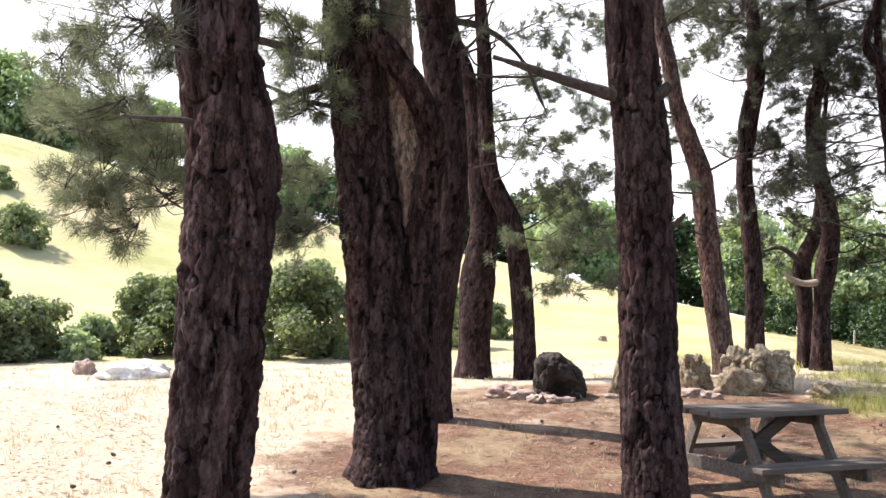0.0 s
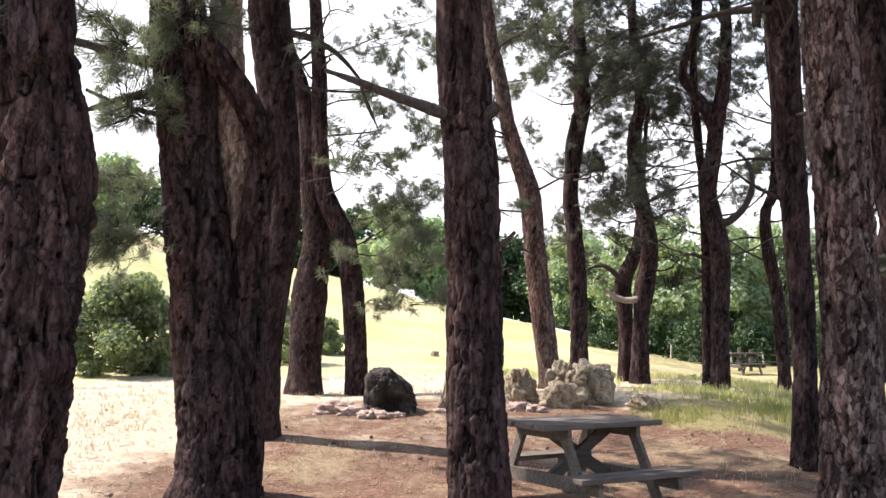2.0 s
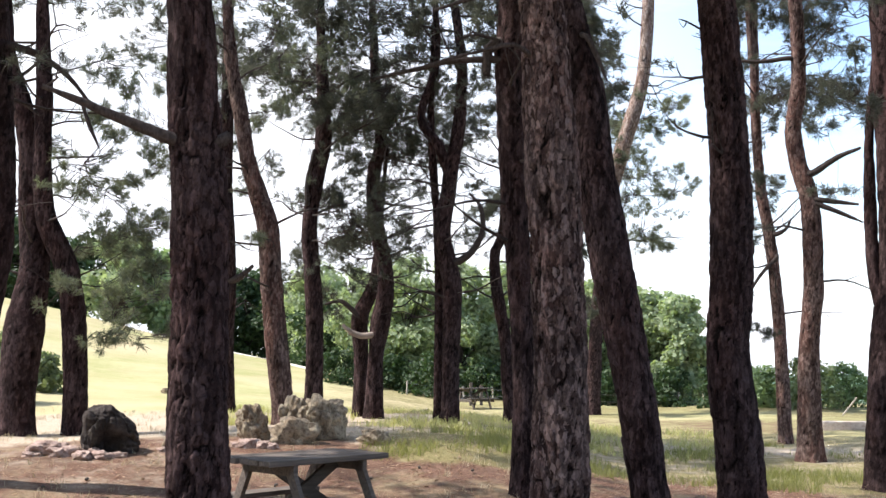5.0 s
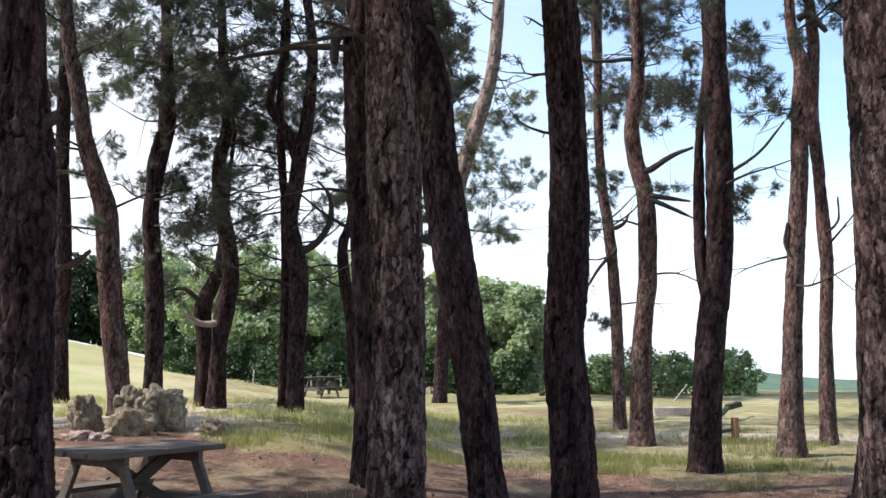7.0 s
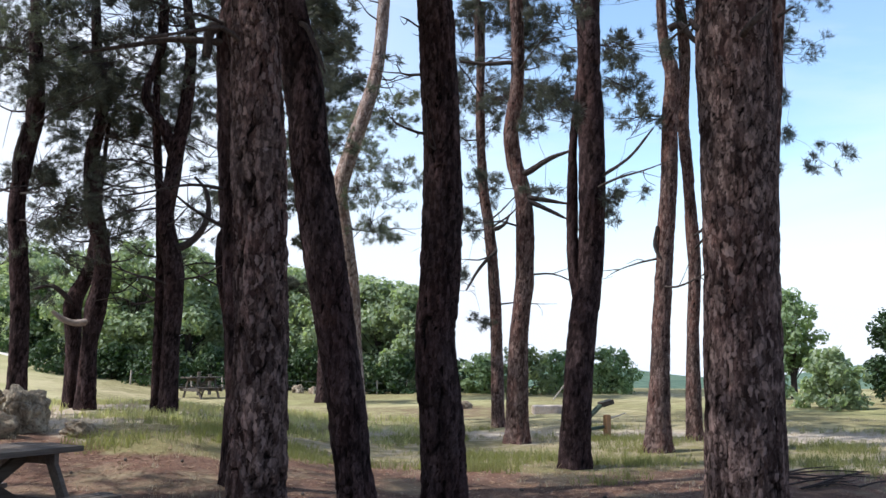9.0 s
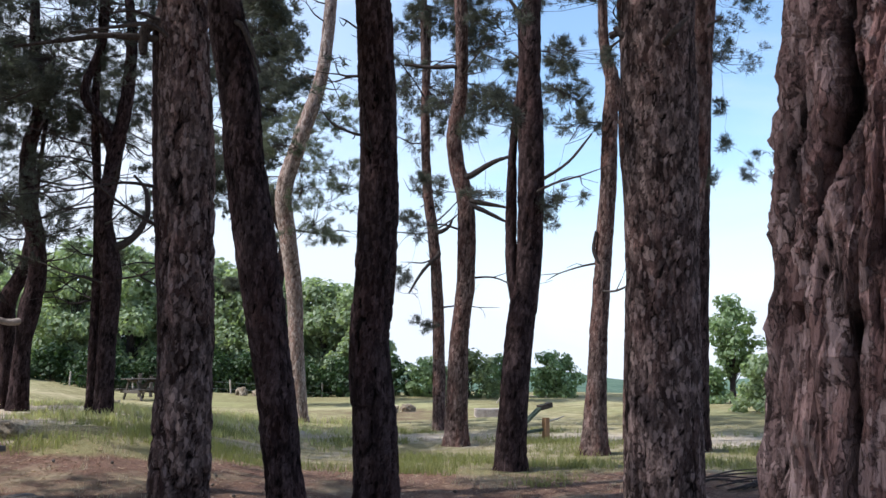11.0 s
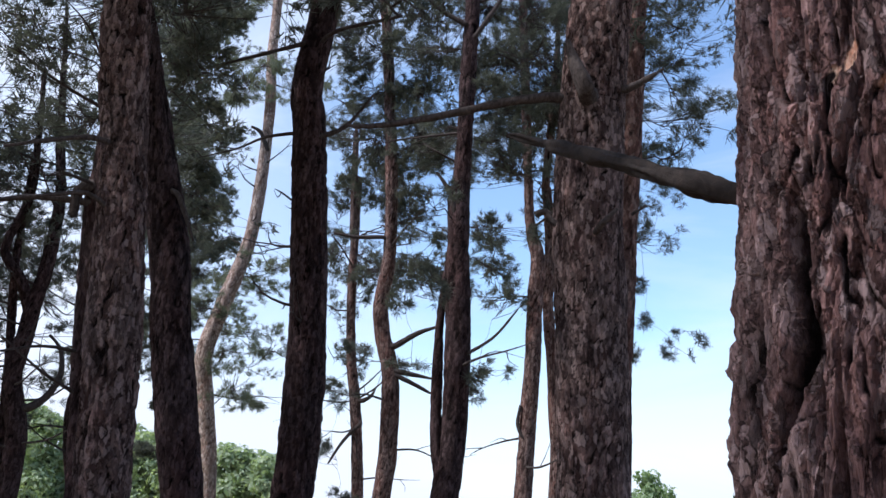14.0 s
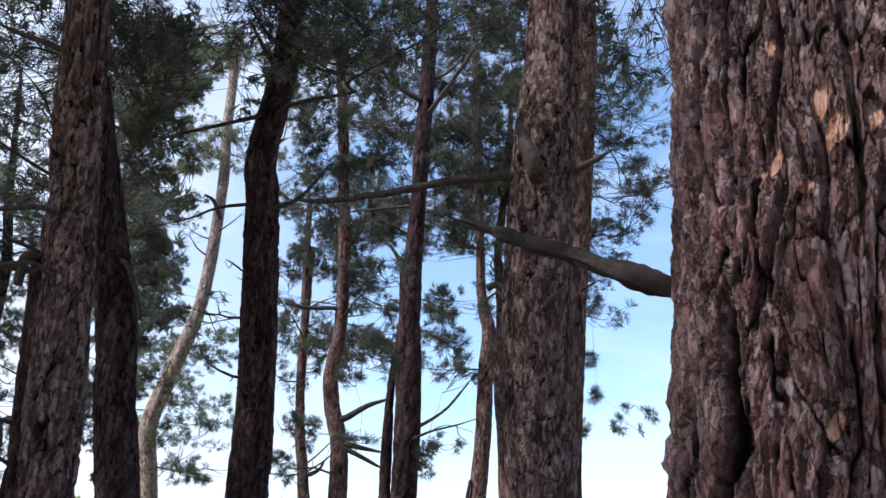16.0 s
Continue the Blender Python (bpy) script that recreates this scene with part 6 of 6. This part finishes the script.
rock("rock", spot(9.9, 13.6), (0.15, 0.16, 0.55), stone, "upright tilted stone beside the fireplace", 15.1, 0.25, 0, 20)
rock("rock", spot(10.7, 13.7), (0.14, 0.16, 0.34), stone, "small upright stone beside the fireplace", 16.6, 0.25, 0, 8)
rock("rock", spot(-17.3, 16.9), (0.6, 0.45, 0.24), stone_white, "flat white limestone slab in full sun", 21.0, 0.22, 15, 0, boxy=1.0)
rock("rock", spot(-19.9, 18.5), (0.2, 0.2, 0.22), stone_pink, "small pale rock in the straw", 23.0, 0.3, 0, 0)
for az, r, s in ((24.6, 33, 0.3), (25.2, 33.4, 0.22), (23.7, 33, 0.18), (9.2, 31, 0.2), (10.3, 32, 0.18), (31.8, 44, 0.4), (32.7, 44, 0.35), (40.5, 29, 0.32), (41.6, 29.5, 0.26)):
    rock("rock", spot(az, r), (s, s * 0.7, s * 0.7), stone, "grey stone lying far out in the field", az + r, 0.3, az * 30, 0, group="stones in the field")


def arch(p):
    """Hollow the sooty rock from one side, like a small hearth."""
    q = p.copy()
    hollow = math.exp(-((p.x + 0.05) / 0.42) ** 2) * (1 - ramp(-0.2, 0.35, p.z)) * ramp(0.2, -0.3, 0.0 if p.y > 0 else -0.5)
    if p.y < 0.1:
        q.y += 0.75 * hollow
    q.z -= 0.5 * ramp(-0.35, 1.0, p.x) * ramp(-0.3, 0.6, p.z)
    return q


rock("fireplace", spot(6.7, 13.3), (0.4, 0.34, 0.46), stone_sooty, "soot-blackened boulder hollowed as a fireplace", 31.0, 0.17, 0, 4, "fireplace", arch, boxy=0.55)
for az, r, s, k in ((3.6, 13.2, 0.3, 0.45), (4.5, 13.05, 0.26, 0.4), (5.3, 12.85, 0.2, 0.4), (6.2, 12.85, 0.16, 0.5), (2.9, 13.1, 0.16, 0.35), (7.1, 12.9, 0.14, 0.4), (5.9, 13.1, 0.13, 0.6)):
    rock("hearth_stone", spot(az, r), (s, s * 0.6, s * k), stone_pink, "flat pinkish hearth stone by the fireplace", az * 3, 0.28, az * 50, 0, group="hearth stones")


# ---- picnic tables ----
def picnic_table(place, turn, label, timber=None):
    x, y = place
    table = thing("picnic_table", (x, y, ground_z(x, y)), label, "picnic table", "picnic tables", turn)
    timber = timber or wood_grey
    gen = random.Random(4)
    long, half, high, seat = 1.28, 0.41, 0.79, 0.41
    for k in range(5):
        yy = -half + 0.082 + k * 0.164
        bm = bmesh.new()
        beam(bm, (-long / 2 + gen.uniform(-0.02, 0.02), yy, high - 0.024), (long / 2 + gen.uniform(-0.02, 0.02), yy, high - 0.024 + gen.uniform(-0.006, 0.006)), 0.155, 0.048, bevel=0.009)
        part("plank", bm, timber, table)
    for side in (-1, 1):
        for k in range(2):
            bm = bmesh.new()
            yy = side * (0.685 + 0.128 * k)
            beam(bm, (-long / 2 + gen.uniform(-0.02, 0.02), yy, seat - 0.022), (long / 2 + gen.uniform(-0.02, 0.02), yy, seat - 0.022 + gen.uniform(-0.006, 0.006)), 0.122, 0.045, bevel=0.009)
            part("seat_plank", bm, timber, table)
    for end in (-1, 1):
        ex = end * (long / 2 - 0.27)
        bm = bmesh.new()
        beam(bm, (ex, -0.38, high - 0.095), (ex, 0.38, high - 0.095), 0.045, 0.09)
        part("top_bearer", bm, timber, table)
        bm = bmesh.new()
        beam(bm, (ex + end * 0.047, -0.84, seat - 0.1), (ex + end * 0.047, 0.84, seat - 0.1), 0.045, 0.11)
        part("seat_bearer", bm, timber, table)
        for side in (-1, 1):
            bm = bmesh.new()
            beam(bm, (ex, side * 0.28, high - 0.05), (ex, side * 0.7, -0.02), 0.095, 0.045, (1, 0, 0))
            part("leg", bm, timber, table)
        bm = bmesh.new()
        beam(bm, (ex - end * 0.02, 0.028 * end, seat - 0.13), (-ex * 0.85, 0.028 * end, high - 0.08), 0.05, 0.1, (0, 0, 1))
        part("brace", bm, wood_dark, table)
    return table


picnic_table((2.68, 8.49), 20.0, "weathered grey wooden picnic table with attached benches")
# darker timber than the near table: its shade is put into the colour
picnic_table((17.15, 34.4), 2.0, "weathered wooden picnic table out in the field, darkened for shade", wood_dark)


# ---- fence, trough, timber ----
def fence_post(az, r, h, wide, material=wood_pale, lean=0.0):
    x, y = spot(az, r)
    bm = bmesh.new()
    beam(bm, (0, 0, -0.15), (lean, 0.02, h), wide, wide, (0, 1, 0), 0.012)
    ob = part("fence_post", bm, material, None)
    ob.location = (x, y, ground_z(x, y))
    tagged(ob, "weathered wooden fence post at the field edge", "fence post", "posts of the field fence")
    return ob.location + Vector((lean * 0.8, 0.016, h * 0.8))


tops = [fence_post(az, 45.5 - (az - 24) * 0.03, 0.62, 0.06, lean=0.05 * math.sin(az * 7)) for az in (22.6, 24.4, 25.9, 27.6, 29.3, 31.2, 33.0, 34.7, 36.3, 38.0, 39.4, 41.2)]
for drop in (0.0, 0.3):
    bm = bmesh.new()
    for a, b in zip(tops, tops[1:]):
        beam(bm, (a.x, a.y, a.z - drop), (b.x, b.y, b.z - drop), 0.012, 0.012, bevel=0)
    tagged(part("fence_wire", bm, metal.m, None), "thin slack wire strung along the fence posts", "wire", "wires of the field fence")
for az, r, h in ((26.3, 41.5, 0.95), (26.9, 41.8, 0.85)):
    x, y = spot(az, r)
    bm = bmesh.new()
    beam(bm, (0, 0, -0.1), (0.02, 0, h), 0.13, 0.06, (0, 1, 0), 0.012)
    ob = part("board", bm, wood_grey, None)
    ob.location = (x, y, ground_z(x, y))
    tagged(ob, "pale upright board standing behind the far table", "board", "boards behind the table")

# braced corner post by the bushes
x, y = spot(47.3, 33.5)
brace = thing("braced_post", (x, y, ground_z(x, y)), "thin white post with a slanting brace at the brow", "post")
bm = bmesh.new()
beam(bm, (0, 0, -0.1), (0, 0, 0.95), 0.05, 0.05)
part("post", bm, wood_pale, brace)
bm = bmesh.new()
beam(bm, (0, 0, 0.6), (-0.38, 0.24, 0.05), 0.04, 0.04)
part("strut", bm, wood_pale, brace)

x, y = spot(47.6, 27.3)
bm = bmesh.new()
beam(bm, (-1.0, 0, 0.05), (0.35, 0, 0.05), 0.5, 0.3, bevel=0.03)
inner = bmesh.ops.create_cube(bm, size=1.0)["verts"]
bmesh.ops.transform(bm, matrix=Matrix.Translation((-0.33, 0, 0.197)) @ Matrix.Diagonal((1.2, 0.34, 0.012, 1)), verts=inner)
ob = part("stone_trough", bm, concrete, None)
ob.matrix_world = pose(x, y, ground_z(x, y), 0, 0, -38)
tagged(ob, "low whitewashed concrete slab in the sunny grass", "slab")

x, y = spot(49.9, 18.9)
seat = thing("broken_bench", (x, y, ground_z(x, y)), "broken green bench with one orange timber stump", "bench")
bm = bmesh.new()
beam(bm, (0.06, 0, -0.05), (0.06, 0, 0.42), 0.11, 0.1, (0, 1, 0), 0.012)
part("stump", bm, wood_orange, seat)
bm = bmesh.new()
beam(bm, (-0.42, 0.25, 0.22), (0.06, 0.06, 0.66), 0.16, 0.045)
part("slanted_plank", bm, wood_green, seat)
bm = bmesh.new()
beam(bm, (-0.02, 0.09, 0.6), (0.2, 0.0, 0.66), 0.2, 0.09)
part("end_block", bm, wood_dark, seat)
bm = bmesh.new()
beam(bm, (-0.5, 0.3, 0.12), (0.04, 0.05, 0.2), 0.1, 0.05)
part("rail", bm, wood_green, seat)
v, f = tube([(0.15, 0, 0.36, 0.02), (0.45, 0.1, 0.37, 0.016), (0.72, 0.12, 0.42, 0.008)], 0.06, 6)
sheet("branch", v, f, wood_pale, seat, True)

# brushwood heap and fallen sticks
heap_rng = np.random.default_rng(3)
x0, y0 = spot(61.5, 12.6)
for k in range(16):
    a, s = heap_rng.uniform(-0.5, 0.5), heap_rng.uniform(0.35, 1.1)
    px, py = x0 + heap_rng.normal(0, 0.45), y0 + heap_rng.normal(0, 0.3)
    d = np.array([math.cos(a + 0.5), -math.sin(a + 0.5), heap_rng.uniform(-0.05, 0.18)]) * s / 2
    z = ground_z(px, py) + 0.012 + 0.006 * k
    v, f = tube([(-d[0], -d[1], -d[2] * 0.3, 0.011), (0.02, 0.05, 0.03, 0.01), (d[0], d[1], d[2], 0.004)], 0.08, 6)
    ob = sheet("stick", v, f, bark_twig, None, True)
    ob.location = (px, py, z)
    tagged(ob, "dead stick in a low brushwood heap", "stick", "brushwood heap")

# pine cones
bm = bmesh.new()
bmesh.ops.create_uvsphere(bm, u_segments=10, v_segments=8, radius=0.022)
for vert in bm.verts:
    k = 1 + 0.22 * math.sin(vert.co.z * 420) * math.cos(math.atan2(vert.co.y, vert.co.x) * 5)
    vert.co = Vector((vert.co.x * k * 0.85, vert.co.y * k * 0.85, vert.co.z * 1.3))
cone = part("pine_cone", bm, wood_dark, None)
tagged(cone, "small brown pine cone lying on the litter", "pine cone", "pine cones on the ground")
cone_rng = np.random.default_rng(8)
for k in range(60):
    r, az = math.sqrt(cone_rng.uniform(30, 150)), cone_rng.uniform(-26, 55)
    x, y = spot(az, r)
    m = pose(x, y, ground_z(x, y) + 0.025, cone_rng.uniform(60, 120), 0, cone_rng.uniform(0, 360))
    if k:
        copy_thing(cone, m)
    else:
        cone.matrix_basis = m
